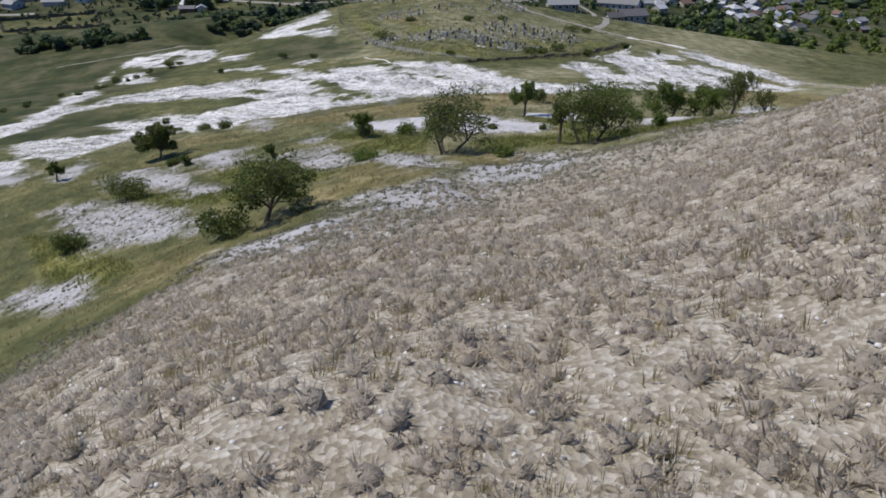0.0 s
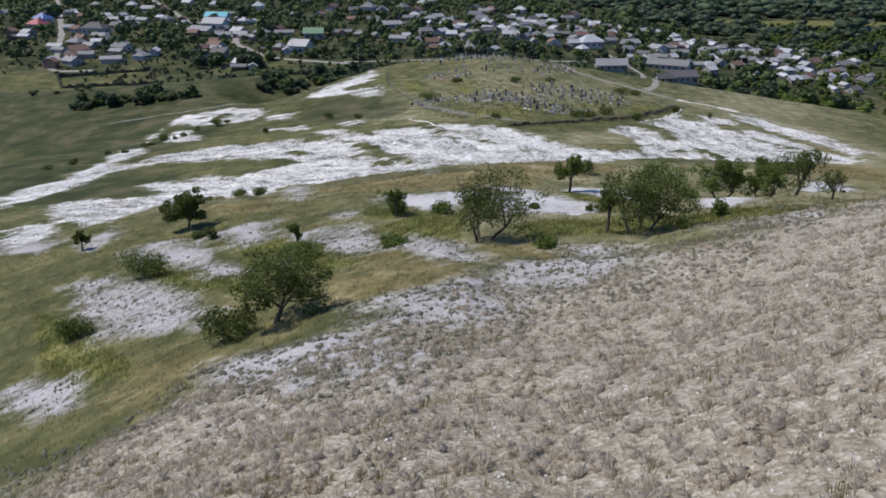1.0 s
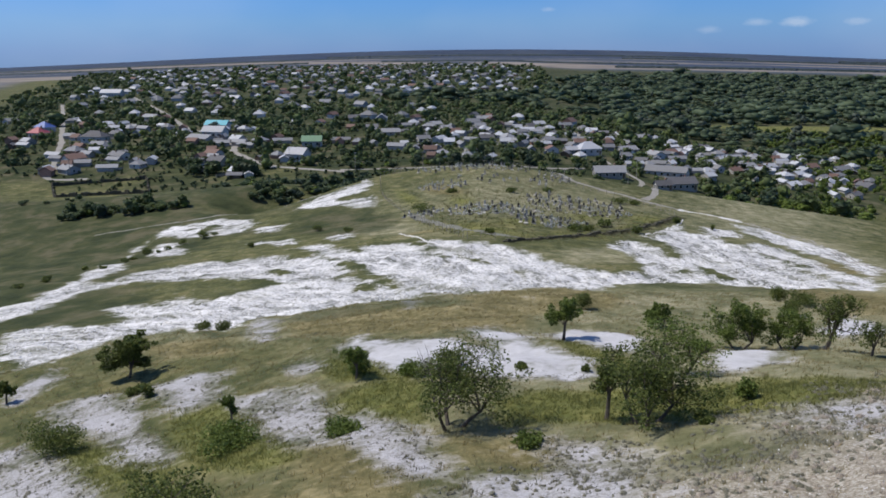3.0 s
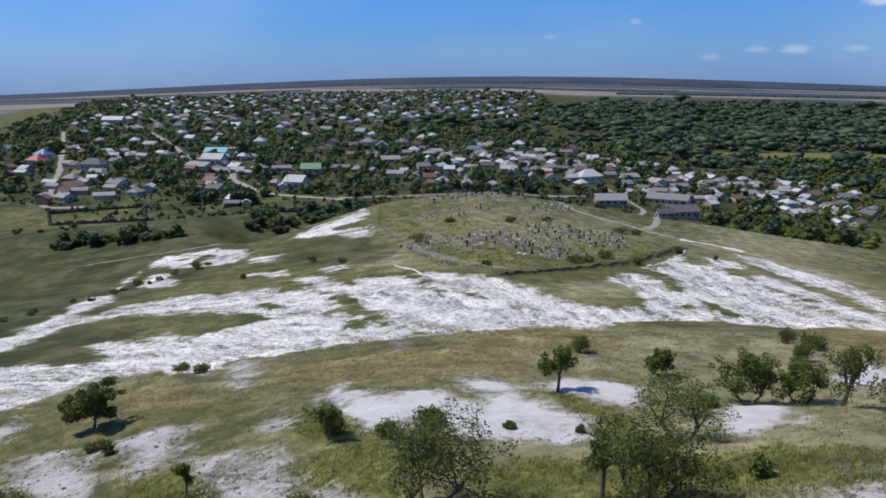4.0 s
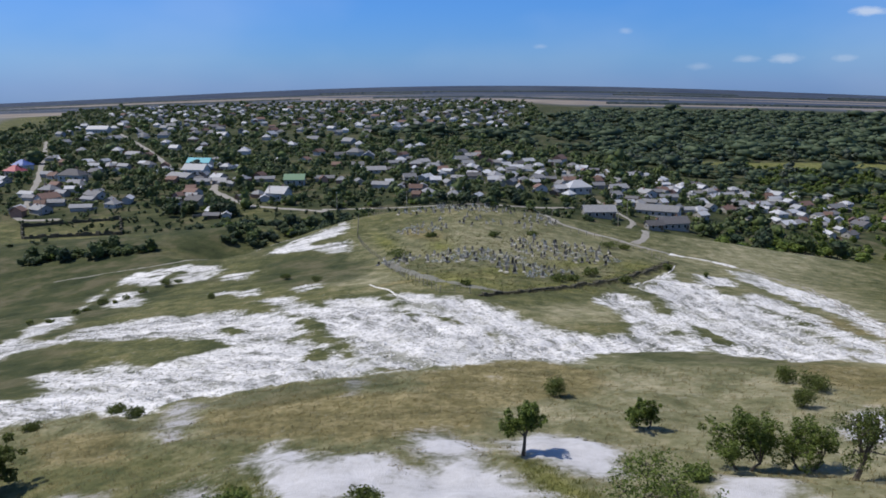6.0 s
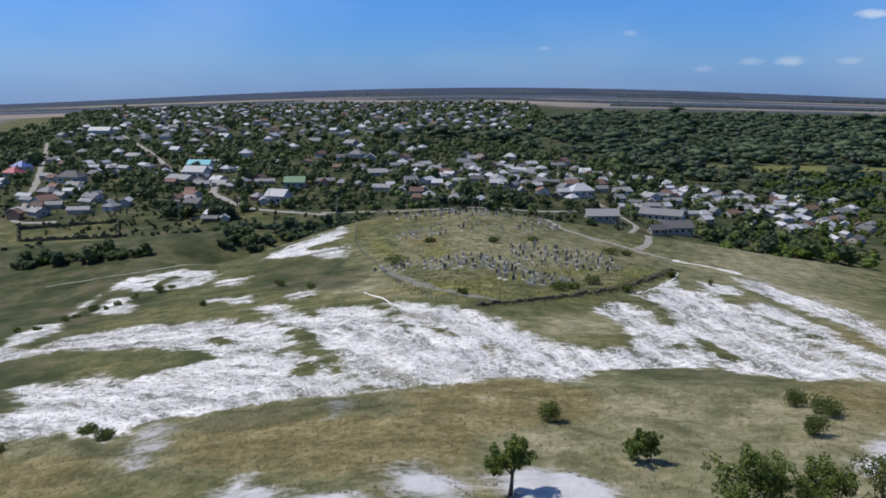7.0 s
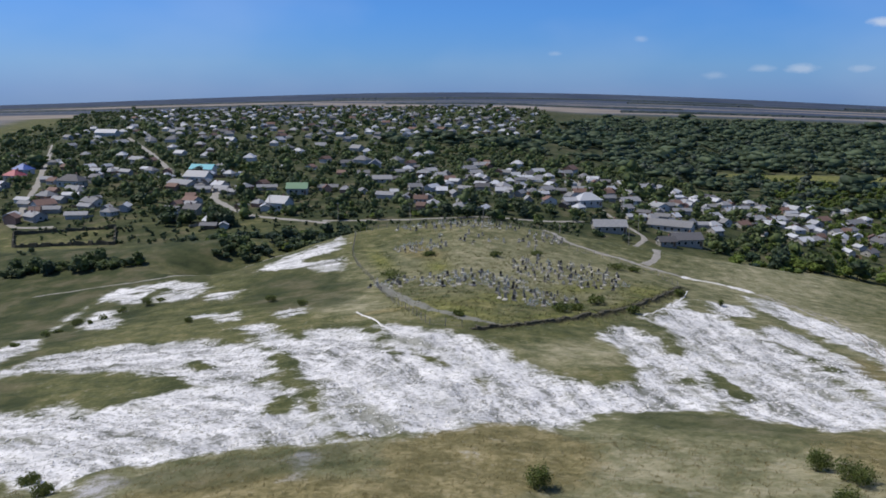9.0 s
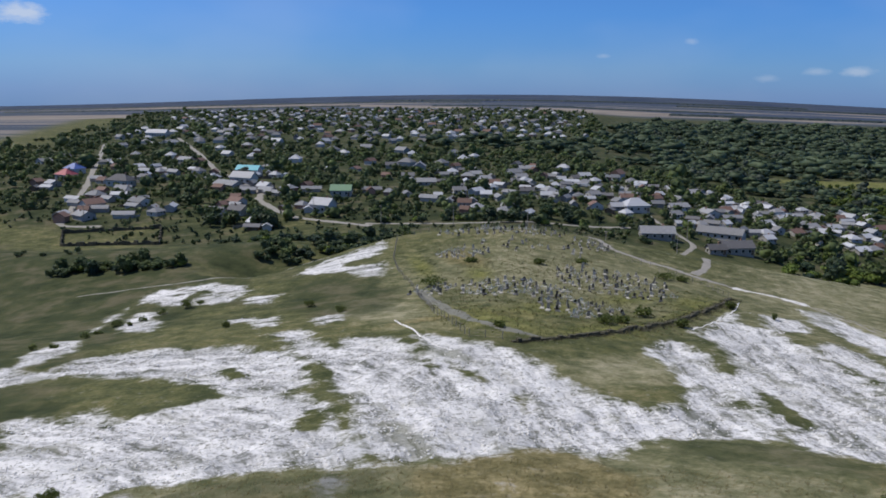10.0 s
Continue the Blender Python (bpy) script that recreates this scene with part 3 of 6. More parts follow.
def chalk_at(x, y):
    c = np.maximum(outlines(CHALK_WEST + CHALK_MIDDLE + CHALK_EAST, x, y, 4.0), outlines(CHALK_RIM + CHALK_KNOBS + CHALK_FAR_WEST, x, y, 4.0))
    holes = np.maximum(outlines(GREEN_HOLES, x, y, 2.2), cover(KNOB_STREAKS, x, y))
    return np.minimum(np.minimum(c, 0.84), 1 - 0.95 * holes)


def pale_at(x, y):
    return np.minimum(np.maximum(outlines(PALE_BARE + PALE_WEST + PALE_SMALL, x, y, 2.2), 0.92 * outlines(STONY, x, y, 2.6)), 0.85)


def lush_at(x, y):
    return np.minimum(outlines(LUSH, x, y, 2.2), 0.85)


def relief(x, y):
    """Height of the ground with its small humps and chalk ledges."""
    near = np.clip((420 - y) / 200, 0, 1)
    z = land(x, y) + near * (0.22 * ripple(x, y, 9, 5) + 0.10 * ripple(x, y, 3.2, 6))
    belt = np.clip((outlines(CHALK_WEST + CHALK_MIDDLE + CHALK_EAST, x, y, 5.0) - 0.4) * 3, 0, 1)
    return z - belt * (0.35 + 0.25 * ripple(x, y, 5, 8)) + 0.05 * np.clip((60 - y) / 30, 0, 1) * ripple(x, y, 0.9, 9)


def build_ground():
    rows = [-150.0]
    while rows[-1] < 4950:
        y = rows[-1]
        rows.append(y + (4.0 if y < -12 else 0.42 if y < 115 else 0.42 + (y - 115) * 0.0105))
    u = np.linspace(-1, 1, 281)
    ys = np.array(rows)[:, None] + 0 * u
    wide = 110 + 1.05 * np.clip(ys, 0, 5000)
    xs = wide * (0.3 * u + 0.7 * u ** 3)
    zs = relief(xs, ys)
    verts = np.stack([xs, ys, zs], -1).reshape(-1, 3)
    n, k = len(rows), len(u)
    i = (np.arange(n - 1)[:, None] * k + np.arange(k - 1)).ravel()
    faces = np.stack([i, i + 1, i + k + 1, i + k], -1)
    me = bpy.data.meshes.new("ground")
    me.from_pydata(verts.tolist(), [], faces.tolist())
    me.polygons.foreach_set("use_smooth", np.ones(len(faces), bool))
    x, y = verts[:, 0], verts[:, 1]
    one, two = np.zeros((len(x), 4)), np.zeros((len(x), 4))
    one[:, 0] = chalk_at(x, y)
    one[:, 1], one[:, 2] = np.maximum(lush_at(x, y), 0.7 * cover(GRAVE_LUSH, x, y)), np.maximum(np.minimum(outlines(GOLD, x, y, 3.0), 0.8), cover(EARTH, x, y))
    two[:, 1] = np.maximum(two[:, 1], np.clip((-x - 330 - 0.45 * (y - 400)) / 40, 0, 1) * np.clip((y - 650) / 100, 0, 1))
    lean = np.radians(np.interp(x, (-80, -30, 0, 40, 80), (165, 140, 108, 92, 86)))
    run = np.zeros((len(x), 4))
    run[:, 0], run[:, 1] = (y - 130) * np.cos(lean) - x * np.sin(lean), x * np.cos(lean) + (y - 130) * np.sin(lean)
    run[:, 2], run[:, 3] = pale_at(x, y), outlines(PALE_BARE, x, y, 1.6)
    two[:, 0] = steppe_at(x, y)
    village = np.clip((y - 356 - 25 * ripple(x, y, 60, 12)) / 20, 0, 1) * np.clip((x + 300 + 0.42 * (y - 400)) / 25, 0, 1) * np.clip((2050 - y) / 120, 0, 1)
    clearing = np.clip(3 - 2.6 * np.hypot((x - 335) / 150, (y - 835) / 48), 0, 1)
    two[:, 2] = village * np.clip((y - 340 - 0.45 * np.maximum(x - 30, 0)) / 25, 0, 1) * (1 - clearing)
    two[:, 2] = np.maximum(two[:, 2], 0.9 * np.clip((cover(VALLEY, x, y, 1.3) - 0.42 + 0.12 * ripple(x, y, 14, 15)) * 5, 0, 1))
    # greener left flank, its colour darkened further to hold down the sunlight there
    dimmed_flank = np.clip((cover(((-118, 245, 70, 36, 140), (-92, 195, 60, 24, 105), (-70, 140, 40, 14, 130), (-35, 215, 30, 12, 110)), x, y) - 0.4 + 0.12 * ripple(x, y, 20, 17)) * 4, 0, 1)
    ledge_shade_grass = np.clip((np.maximum(outlines(LEDGE_SHADE_GRASS, x, y, 2.0), cover(((-70, 270, 30, 7, 150),), x, y, 1.2)) - 0.42 + 0.1 * ripple(x, y, 7, 18)) * 4, 0, 1)
    two[:, 2] = np.maximum(two[:, 2], np.maximum(0.85 * dimmed_flank, 0.55 * ledge_shade_grass))
    two[:, 2] *= np.clip((0.5 - one[:, 0]) * 6, 0, 1)
    two[:, 3] = cover(DRY, x, y, 1.15)
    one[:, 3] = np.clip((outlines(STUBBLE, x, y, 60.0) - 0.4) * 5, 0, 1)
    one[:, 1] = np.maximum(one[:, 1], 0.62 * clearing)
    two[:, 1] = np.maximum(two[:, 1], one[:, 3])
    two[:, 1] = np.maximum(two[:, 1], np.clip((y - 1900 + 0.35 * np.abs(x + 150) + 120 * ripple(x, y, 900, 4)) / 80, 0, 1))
    for name, data in (("cover", one), ("cover_more", two), ("flow", run)):
        layer = me.color_attributes.new(name, "FLOAT_COLOR", "POINT")
        layer.data.foreach_set("color", data.ravel())
    me.materials.append(GROUND)
    return tagged(new("ground", me), "olive dry grass hillside with white chalk outcrops and pale fields", "ground", kind="structure")


build_ground()

# ---- more materials ----
BARK = plain("bark", (0.10, 0.085, 0.07), 0.9, spread=0.4, scale=8.0)
LEAF = leafy("leaf", (0.046, 0.068, 0.018), (0.185, 0.225, 0.062), clear=0.38)
LEAF_BRIGHT = leafy("leaf_bright", (0.066, 0.100, 0.022), (0.205, 0.270, 0.066), clear=0.36)
LEAF_THICKET = leafy("leaf_thicket", (0.082, 0.125, 0.026), (0.25, 0.33, 0.080), clear=0.36)
# village and wood leaves: a little haze blue is mixed into the green
LEAF_VILLAGE_HAZE = leafy("leaf_village_haze", (0.036, 0.056, 0.034), (0.098, 0.138, 0.072), 0.4, patch=0.05, other=(0.125, 0.178, 0.070))
LEAF_WOOD_HAZE = leafy("leaf_wood_haze", (0.046, 0.072, 0.044), (0.130, 0.178, 0.100), patch=0.013, clear=0.32, other=(0.135, 0.190, 0.105))
LEAF_WILLOW = leafy("leaf_willow", (0.056, 0.074, 0.056), (0.140, 0.172, 0.128), clear=0.3)
# far belts: blue of the distance put into the leaf colour as haze
LEAF_FAR_HAZE = leafy("leaf_far_haze", (0.034, 0.048, 0.052), (0.072, 0.095, 0.095))
STRAW = leafy("straw", (0.32, 0.270, 0.165), (0.58, 0.505, 0.35), clear=0.5)
SAGE_MASS = plain("sage_mass", (0.345, 0.305, 0.255), 0.95, spread=0.45, scale=9.0, bump=0.06)
HERB_MASS = plain("herb_mass", (0.21, 0.205, 0.155), 0.95, spread=0.4, scale=9.0, bump=0.06)
SAGE = leafy("sage", (0.46, 0.405, 0.33), (0.72, 0.645, 0.54), clear=0.5, patch=0.35, other=(0.70, 0.60, 0.46))
HERB_CUSHION = leafy("herb_cushion", (0.155, 0.155, 0.108), (0.33, 0.32, 0.24), clear=0.35)
TUFT_DARK = leafy("tuft_dark", (0.085, 0.085, 0.050), (0.20, 0.19, 0.12), clear=0.4)
GRASS_GREEN = leafy("grass_green", (0.145, 0.160, 0.046), (0.34, 0.335, 0.12), clear=0.5)
DRY_GRASS = leafy("dry_grass", (0.13, 0.118, 0.058), (0.30, 0.265, 0.145), clear=0.5)
WEED_GREEN = leafy("weed_green", (0.075, 0.092, 0.028), (0.19, 0.20, 0.07), clear=0.4)
GRASS_GOLD = leafy("grass_gold", (0.21, 0.180, 0.078), (0.45, 0.375, 0.19), clear=0.5)
CHALK = plain("chalk", (0.72, 0.71, 0.70), 0.95, spread=0.2, scale=4.0, bump=0.03)
DIRT = plain("dirt_road", (0.30, 0.285, 0.26), 0.95, spread=0.25, scale=0.5, bump=0.03)
DUST = plain("grey_dust", (0.185, 0.185, 0.155), 0.95, spread=0.35, scale=0.5, bump=0.03)
WHITEWASH = plain("whitewash", (0.50, 0.49, 0.475), 0.9, spread=0.14, scale=1.2, random_tone=0.2)
BRICK_WALL = plain("brick_wall", (0.33, 0.20, 0.15), 0.9, spread=0.25, scale=2.0, random_tone=0.2)
GREY_WALL = plain("grey_wall", (0.36, 0.35, 0.33), 0.9, spread=0.2, scale=1.5, random_tone=0.25)
ROOF_GREY = plain("roof_grey", (0.24, 0.245, 0.26), 0.8, spread=0.22, scale=1.1, random_tone=0.3)
ROOF_PALE = plain("roof_pale", (0.44, 0.455, 0.49), 0.6, spread=0.15, scale=1.0, random_tone=0.2)
ROOF_BROWN = plain("roof_brown", (0.17, 0.105, 0.085), 0.8, spread=0.25, scale=1.2, random_tone=0.25)
ROOF_DARK = plain("roof_dark", (0.13, 0.13, 0.14), 0.8, spread=0.25, scale=1.2, random_tone=0.3)
ROOF_TEAL = plain("roof_teal", (0.03, 0.36, 0.46), 0.45, spread=0.08)
ROOF_GREEN = plain("roof_green", (0.16, 0.28, 0.17), 0.6, spread=0.12)
ROOF_BLUE = plain("roof_blue", (0.10, 0.16, 0.42), 0.5, spread=0.1)
ROOF_RED = plain("roof_red", (0.38, 0.09, 0.11), 0.6, spread=0.12)
FRAME_WHITE = plain("frame_white", (0.75, 0.75, 0.73), 0.6, spread=0.05)
DOOR_WOOD = plain("door_wood", (0.16, 0.11, 0.07), 0.7, spread=0.3, scale=5)
PANE, _t, _b = nodes("pane")
_b.inputs["Base Color"].default_value, _b.inputs["Roughness"].default_value = (0.02, 0.025, 0.03, 1), 0.08
GRANITE = plain("granite", (0.075, 0.072, 0.068), 0.3, spread=0.35, scale=20, random_tone=0.4)
CONCRETE = plain("concrete", (0.33, 0.315, 0.28), 0.9, spread=0.28, scale=5, random_tone=0.65)
BLUE_PAINT = plain("blue_paint", (0.32, 0.385, 0.41), 0.6, spread=0.2, random_tone=0.4)
SILVER_PAINT = plain("silver_paint", (0.55, 0.56, 0.57), 0.5, spread=0.15, random_tone=0.2)
STONE_WALL = plain("stone_wall", (0.082, 0.076, 0.050), 0.95, spread=0.45, scale=2.5, bump=0.05)
POLE_WOOD = plain("pole_wood", (0.34, 0.31, 0.27), 0.9, spread=0.2)


# ---- building tools ----
class Soup:
    """Vertices and faces gathered for one mesh."""

    def __init__(self):
        self.v, self.f, self.n = [], [], 0

    def add(self, verts, faces):
        verts = np.asarray(verts, float).reshape(-1, 3)
        self.v.append(verts)
        self.f.extend(tuple(int(i) + self.n for i in f) for f in faces)
        self.n += len(verts)

    def box(self, centre, size, turn=0.0, taper=1.0, lean=(0.0, 0.0)):
        """A block on its base centre, turned about z, narrowed towards the top."""
        x, y, z = size[0] / 2, size[1] / 2, size[2]
        v = np.array([(-x, -y, 0), (x, -y, 0), (x, y, 0), (-x, y, 0), (-x * taper + lean[0], -y * taper + lean[1], z), (x * taper + lean[0], -y * taper + lean[1], z),
                      (x * taper + lean[0], y * taper + lean[1], z), (-x * taper + lean[0], y * taper + lean[1], z)])
        c, s = math.cos(turn), math.sin(turn)
        v = v @ np.array([[c, s, 0], [-s, c, 0], [0, 0, 1]]) + np.array(centre)
        self.add(v, ((3, 2, 1, 0), (4, 5, 6, 7), (0, 1, 5, 4), (1, 2, 6, 5), (2, 3, 7, 6), (3, 0, 4, 7)))

    def tube(self, points, radii, sides=6):
        points = [Vector(p) for p in points]
        rings = []
        for i, p in enumerate(points):
            d = (points[min(i + 1, len(points) - 1)] - points[max(i - 1, 0)]).normalized()
            a = d.orthogonal().normalized()
            b = d.cross(a)
            rings.append([p + (a * math.cos(k * math.tau / sides) + b * math.sin(k * math.tau / sides)) * radii[i] for k in range(sides)])
        faces = []
        for i in range(len(points) - 1):
            for k in range(sides):
                j = (k + 1) % sides
                faces.append((i * sides + k, i * sides + j, (i + 1) * sides + j, (i + 1) * sides + k))
        faces.append(tuple(range(sides))[::-1])
        faces.append(tuple((len(points) - 1) * sides + k for k in range(sides)))
        self.add([tuple(v) for r in rings for v in r], faces)

    def mesh(self, name, material, smooth=False):
        me = bpy.data.meshes.new(name)
        me.from_pydata(np.concatenate(self.v).tolist(), [], self.f)
        me.materials.append(material)
        if smooth:
            me.polygons.foreach_set("use_smooth", np.ones(len(me.polygons), bool))
        return me


def part(name, soup, material, parent, label="", smooth=False):
    ob = new(name, soup.mesh(name, material, smooth))
    ob.parent = parent
    return tagged(ob, label) if label else ob


def bulk(name, verts, faces, material, label, category):
    """One mesh of kind stuff from arrays of vertices and faces."""
    me = bpy.data.meshes.new(name)
    me.vertices.add(len(verts))
    me.vertices.foreach_set("co", np.asarray(verts, np.float32).ravel())
    k = faces.shape[1]
    me.loops.add(faces.size)
    me.loops.foreach_set("vertex_index", faces.astype(np.int32).ravel())
    me.polygons.add(len(faces))
    me.polygons.foreach_set("loop_start", np.arange(0, faces.size, k, dtype=np.int32))
    me.update(calc_edges=True)
    me.materials.append(material)
    return tagged(new(name, me), label, category, kind="stuff")


def ground_at(x, y):
    return float(relief(np.array([float(x)]), np.array([float(y)]))[0])


R = np.random.RandomState(11)


# ---- trees and bushes ----
def leaves(centres, size, rng, up=0.35):
    """Small four-cornered leaf sprays at the given places, each turned its own way."""
    n = len(centres)
    a = rng.normal(size=(n, 3))
    a[:, 2] *= 0.7
    a /= np.linalg.norm(a, axis=1)[:, None]
    b = np.cross(a, rng.normal(size=(n, 3)) + (0, 0, up))
    b /= np.linalg.norm(b, axis=1)[:, None] + 1e-9
    s = (size * rng.uniform(0.55, 1.25, n))[:, None]
    v = np.stack([centres - a * s, centres - b * s * 0.55, centres + a * s, centres + b * s * 0.55], 1)
    return v.reshape(-1, 3), np.arange(4 * n).reshape(n, 4)


def crown_mesh(name, lobes, count, size, material, rng, hollow=0.55, core=0.0, rings=5, sides=7):
    """A crown of leaf sprays on uneven lobes (x, y, z, rx, ry, rz), with darker masses inside when core is given."""
    lobes = np.array(lobes, float)
    weight = lobes[:, 3] * lobes[:, 5]
    pick = rng.choice(len(lobes), count, p=weight / weight.sum())
    d = rng.normal(size=(count, 3))
    d /= np.linalg.norm(d, axis=1)[:, None]
    r = rng.uniform(hollow ** 3, 1.08, count) ** (1 / 3)
    bump = 1 + 0.30 * np.sin(d[:, 0] * 5 + pick) * np.sin(d[:, 1] * 4 + 2 * pick) + 0.15 * np.sin(d[:, 2] * 7 + pick)
    p = lobes[pick, :3] + d * lobes[pick, 3:] * (r * bump)[:, None]
    v, f = leaves(p, size, rng)
    s = Soup()
    s.add(v, f)
    if core:
        for lobe in lobes:
            ring, faces = [], []
            for j in range(rings):
                for i in range(sides):
                    th, ph = math.pi * (j + 0.5) / rings, math.tau * (i + 0.5 * (j % 2)) / sides
                    q = core * rng.uniform(0.8, 1.15)
                    ring.append(lobe[:3] + lobe[3:] * q * np.array((math.sin(th) * math.cos(ph), math.sin(th) * math.sin(ph), math.cos(th))))
            for j in range(rings - 1):
                for i in range(sides):
                    k = (i + 1) % sides
                    faces.append((j * sides + i, (j + 1) * sides + i, (j + 1) * sides + k, j * sides + k))
            faces.append(tuple(range(sides)))
            faces.append(tuple(range(rings * sides - 1, (rings - 1) * sides - 1, -1)))
            s.add(ring, faces)
    return s


def tree(name, place, height, wide, stems, label, category, material, seed, bare=0.13, leaf=0.101, count=3315, lean=0.0, dead=0):
    """A small tree: forked tapered stems, limbs that carry the crown's lobes, and many small leaf sprays."""
    rng = np.random.RandomState(seed)
    root = new(name)
    wood, lobes = Soup(), []
    for s in range(stems):
        a = math.tau * s / max(stems, 1) + rng.uniform(-0.5, 0.5)
        spread = (0.18 if stems > 1 else 0.05) * wide
        foot = np.array((0.10 * math.cos(a) * stems, 0.10 * math.sin(a) * stems, -0.15))
        fork = foot + (spread * math.cos(a) + lean * 0.5, spread * math.sin(a), height * (bare + 0.12) + 0.15)
        bend = (foot + fork) / 2 + rng.uniform(-0.08, 0.08, 3) * (height * 0.3)
        thick = 0.030 * height / math.sqrt(stems) + 0.015
        wood.tube([foot, bend, fork], [thick * 1.3, thick, thick * 0.8])
        limbs = 5 if stems == 1 else 4
        for k in range(limbs):
            b = a * (stems > 1) + math.tau * k / limbs + rng.uniform(-0.5, 0.5)
            out = wide * rng.uniform(0.22, 0.36) * (0.45 if k == limbs - 1 else 1.0)
            top = height * (rng.uniform(0.46, 0.80) if k < limbs - 1 else 0.86)
            tip = np.array((fork[0] * 0.6 + lean + out * math.cos(b), fork[1] * 0.6 + out * math.sin(b), top))
            mid = (fork + tip) / 2 + (0, 0, 0.08 * height) + rng.uniform(-0.05, 0.05, 3) * height
            wood.tube([fork - (0, 0, 0.05), mid, tip], [thick * 0.62, thick * 0.42, thick * 0.14], 5)
            for j in range(3):
                q = mid + (tip - mid) * rng.uniform(0.1, 0.8)
                twig = q + rng.normal(size=3) * (0.11 * wide, 0.11 * wide, 0.07 * height) + (0, 0, 0.04 * height)
                wood.tube([q, twig], [thick * 0.25, thick * 0.08], 4)
            rr = wide * rng.uniform(0.12, 0.19)
            lobes.append((*tip, rr, rr * rng.uniform(0.85, 1.15), height * rng.uniform(0.10, 0.17)))
            for j in range(4):
                shoot = tip + np.array((rng.uniform(-1.5, 1.5) * rr, rng.uniform(-1.5, 1.5) * rr, height * rng.uniform(-0.04, 0.18)))
                wood.tube([tip, shoot], [thick * 0.16, thick * 0.05], 4)
                lobes.append((*shoot, rr * 0.5, rr * 0.5, height * rng.uniform(0.05, 0.10)))
            lobes.append((*(mid + (0, 0, 0.02 * height)), rr * 0.8, rr * 0.8, height * 0.13))
            if bare < 0.2 and k < limbs - 1:
                low = np.array((tip[0] * 1.08, tip[1] * 1.08, height * rng.uniform(0.24, 0.40)))
                wood.tube([mid * (0.6, 0.6, 0.7), low], [thick * 0.35, thick * 0.1], 4)
                lobes.append((*low, rr * rng.uniform(0.6, 0.95), rr * rng.uniform(0.6, 0.95), height * rng.uniform(0.08, 0.15)))
    for k in range(dead):
        a = rng.uniform(0, math.tau)
        q = np.array((0.2 * wide * math.cos(a), 0.2 * wide * math.sin(a), height * 0.6))
        wood.tube([q * (0.4, 0.4, 0.6), q, q * 1.5 + (0, 0, 0.1)], [0.03, 0.02, 0.008], 4)
    part("trunk", wood, BARK, root)
    part("crown", crown_mesh("crown", lobes, count, leaf, material, rng, hollow=0.7), material, root)
    root.matrix_basis = Matrix.Translation((place[0], place[1], ground_at(*place) - 0.05)) @ pose(0, 0, 0, 0, 0, 0)
    return tagged(root, label, category)


def bush(name, place, height, wide, label, material, seed, count=1500, leaf=0.12):
    rng = np.random.RandomState(seed)
    root = new(name)
    wood, lobes = Soup(), []
    for k in range(6):
        a = math.tau * k / 6 + rng.uniform(-0.4, 0.4)
        r = wide * rng.uniform(0.12, 0.33)
        tip = np.array((r * math.cos(a), r * math.sin(a), height * rng.uniform(0.4, 0.72)))
        wood.tube([(0.06 * math.cos(a), 0.06 * math.sin(a), -0.1), tip * (0.5, 0.5, 0.55), tip], [0.025, 0.018, 0.006], 4)
        lobes.append((*(tip * (1, 1, 0.75)), wide * 0.22, wide * 0.22, height * 0.32))
    part("stem", wood, BARK, root)
    part("foliage", crown_mesh("foliage", lobes, count, leaf, material, rng, hollow=0.3), material, root)
    root.matrix_basis = Matrix.Translation((place[0], place[1], ground_at(*place) - 0.03))
    return tagged(root, label, "bush", "bushes on the chalk slope")


tree("tree", (-8.9, 38.2), 3.5, 5.6, 1, "leaning wild fruit tree with a bent dark trunk on grass", "tree", LEAF, 21, leaf=0.072, count=9000, lean=0.3)
tree("tree", (0.2, 50.3), 4.1, 5.0, 3, "three-stemmed wild fruit tree with bare dead twigs", "tree", LEAF, 22, bare=0.13, leaf=0.072, count=7200, lean=0.4, dead=12)
tree("tree", (8.6, 48.6), 3.5, 4.5, 3, "broad many-stemmed wild fruit tree with a dense crown", "tree", LEAF, 23, bare=0.17, leaf=0.072, count=8400, lean=0.25)
tree("tree", (7.1, 49.7), 2.6, 1.9, 1, "slender young tree with a thin straight trunk", "tree", LEAF, 24, bare=0.4, leaf=0.070, count=2520)
tree("tree", (7.2, 73.2), 3.2, 2.6, 1, "young round-crowned tree on bare chalk", "tree", LEAF_BRIGHT, 25, bare=0.26, leaf=0.087, count=5292)
tree("tree", (19.4, 71.2), 3.2, 3.2, 2, "bright green bushy tree beside bare chalk", "tree", LEAF_BRIGHT, 26, bare=0.05, leaf=0.087, count=7056)
tree("tree", (24.0, 68.6), 4.2, 3.2, 1, "thin crooked tree with an open crown", "tree", LEAF, 27, leaf=0.075, count=4536, lean=0.4)
tree("tree", (22.9, 71.5), 2.7, 3.5, 2, "low spreading green tree on grass", "tree", LEAF_BRIGHT, 28, bare=0.1, leaf=0.081, count=5796)
tree("tree", (25.6, 65.3), 2.3, 1.9, 1, "low thin tree on the steppe slope", "tree", LEAF, 29, leaf=0.075, count=1386)
tree("tree", (15.6, 80.6), 1.9, 2.0, 2, "small bushy young tree on dry grass", "tree", LEAF_BRIGHT, 35, bare=0.05, leaf=0.093, count=4032)
tree("tree", (-27.0, 75.9), 3.3, 4.2, 1, "round dense tree casting a dark shadow on gold grass", "tree", LEAF, 30, bare=0.12, leaf=0.099, count=11970)
tree("tree", (-6.2, 61.5), 2.2, 2.2, 1, "small sparse tree on chalky grass", "tree", LEAF_BRIGHT, 31, bare=0.3, leaf=0.075, count=2520)
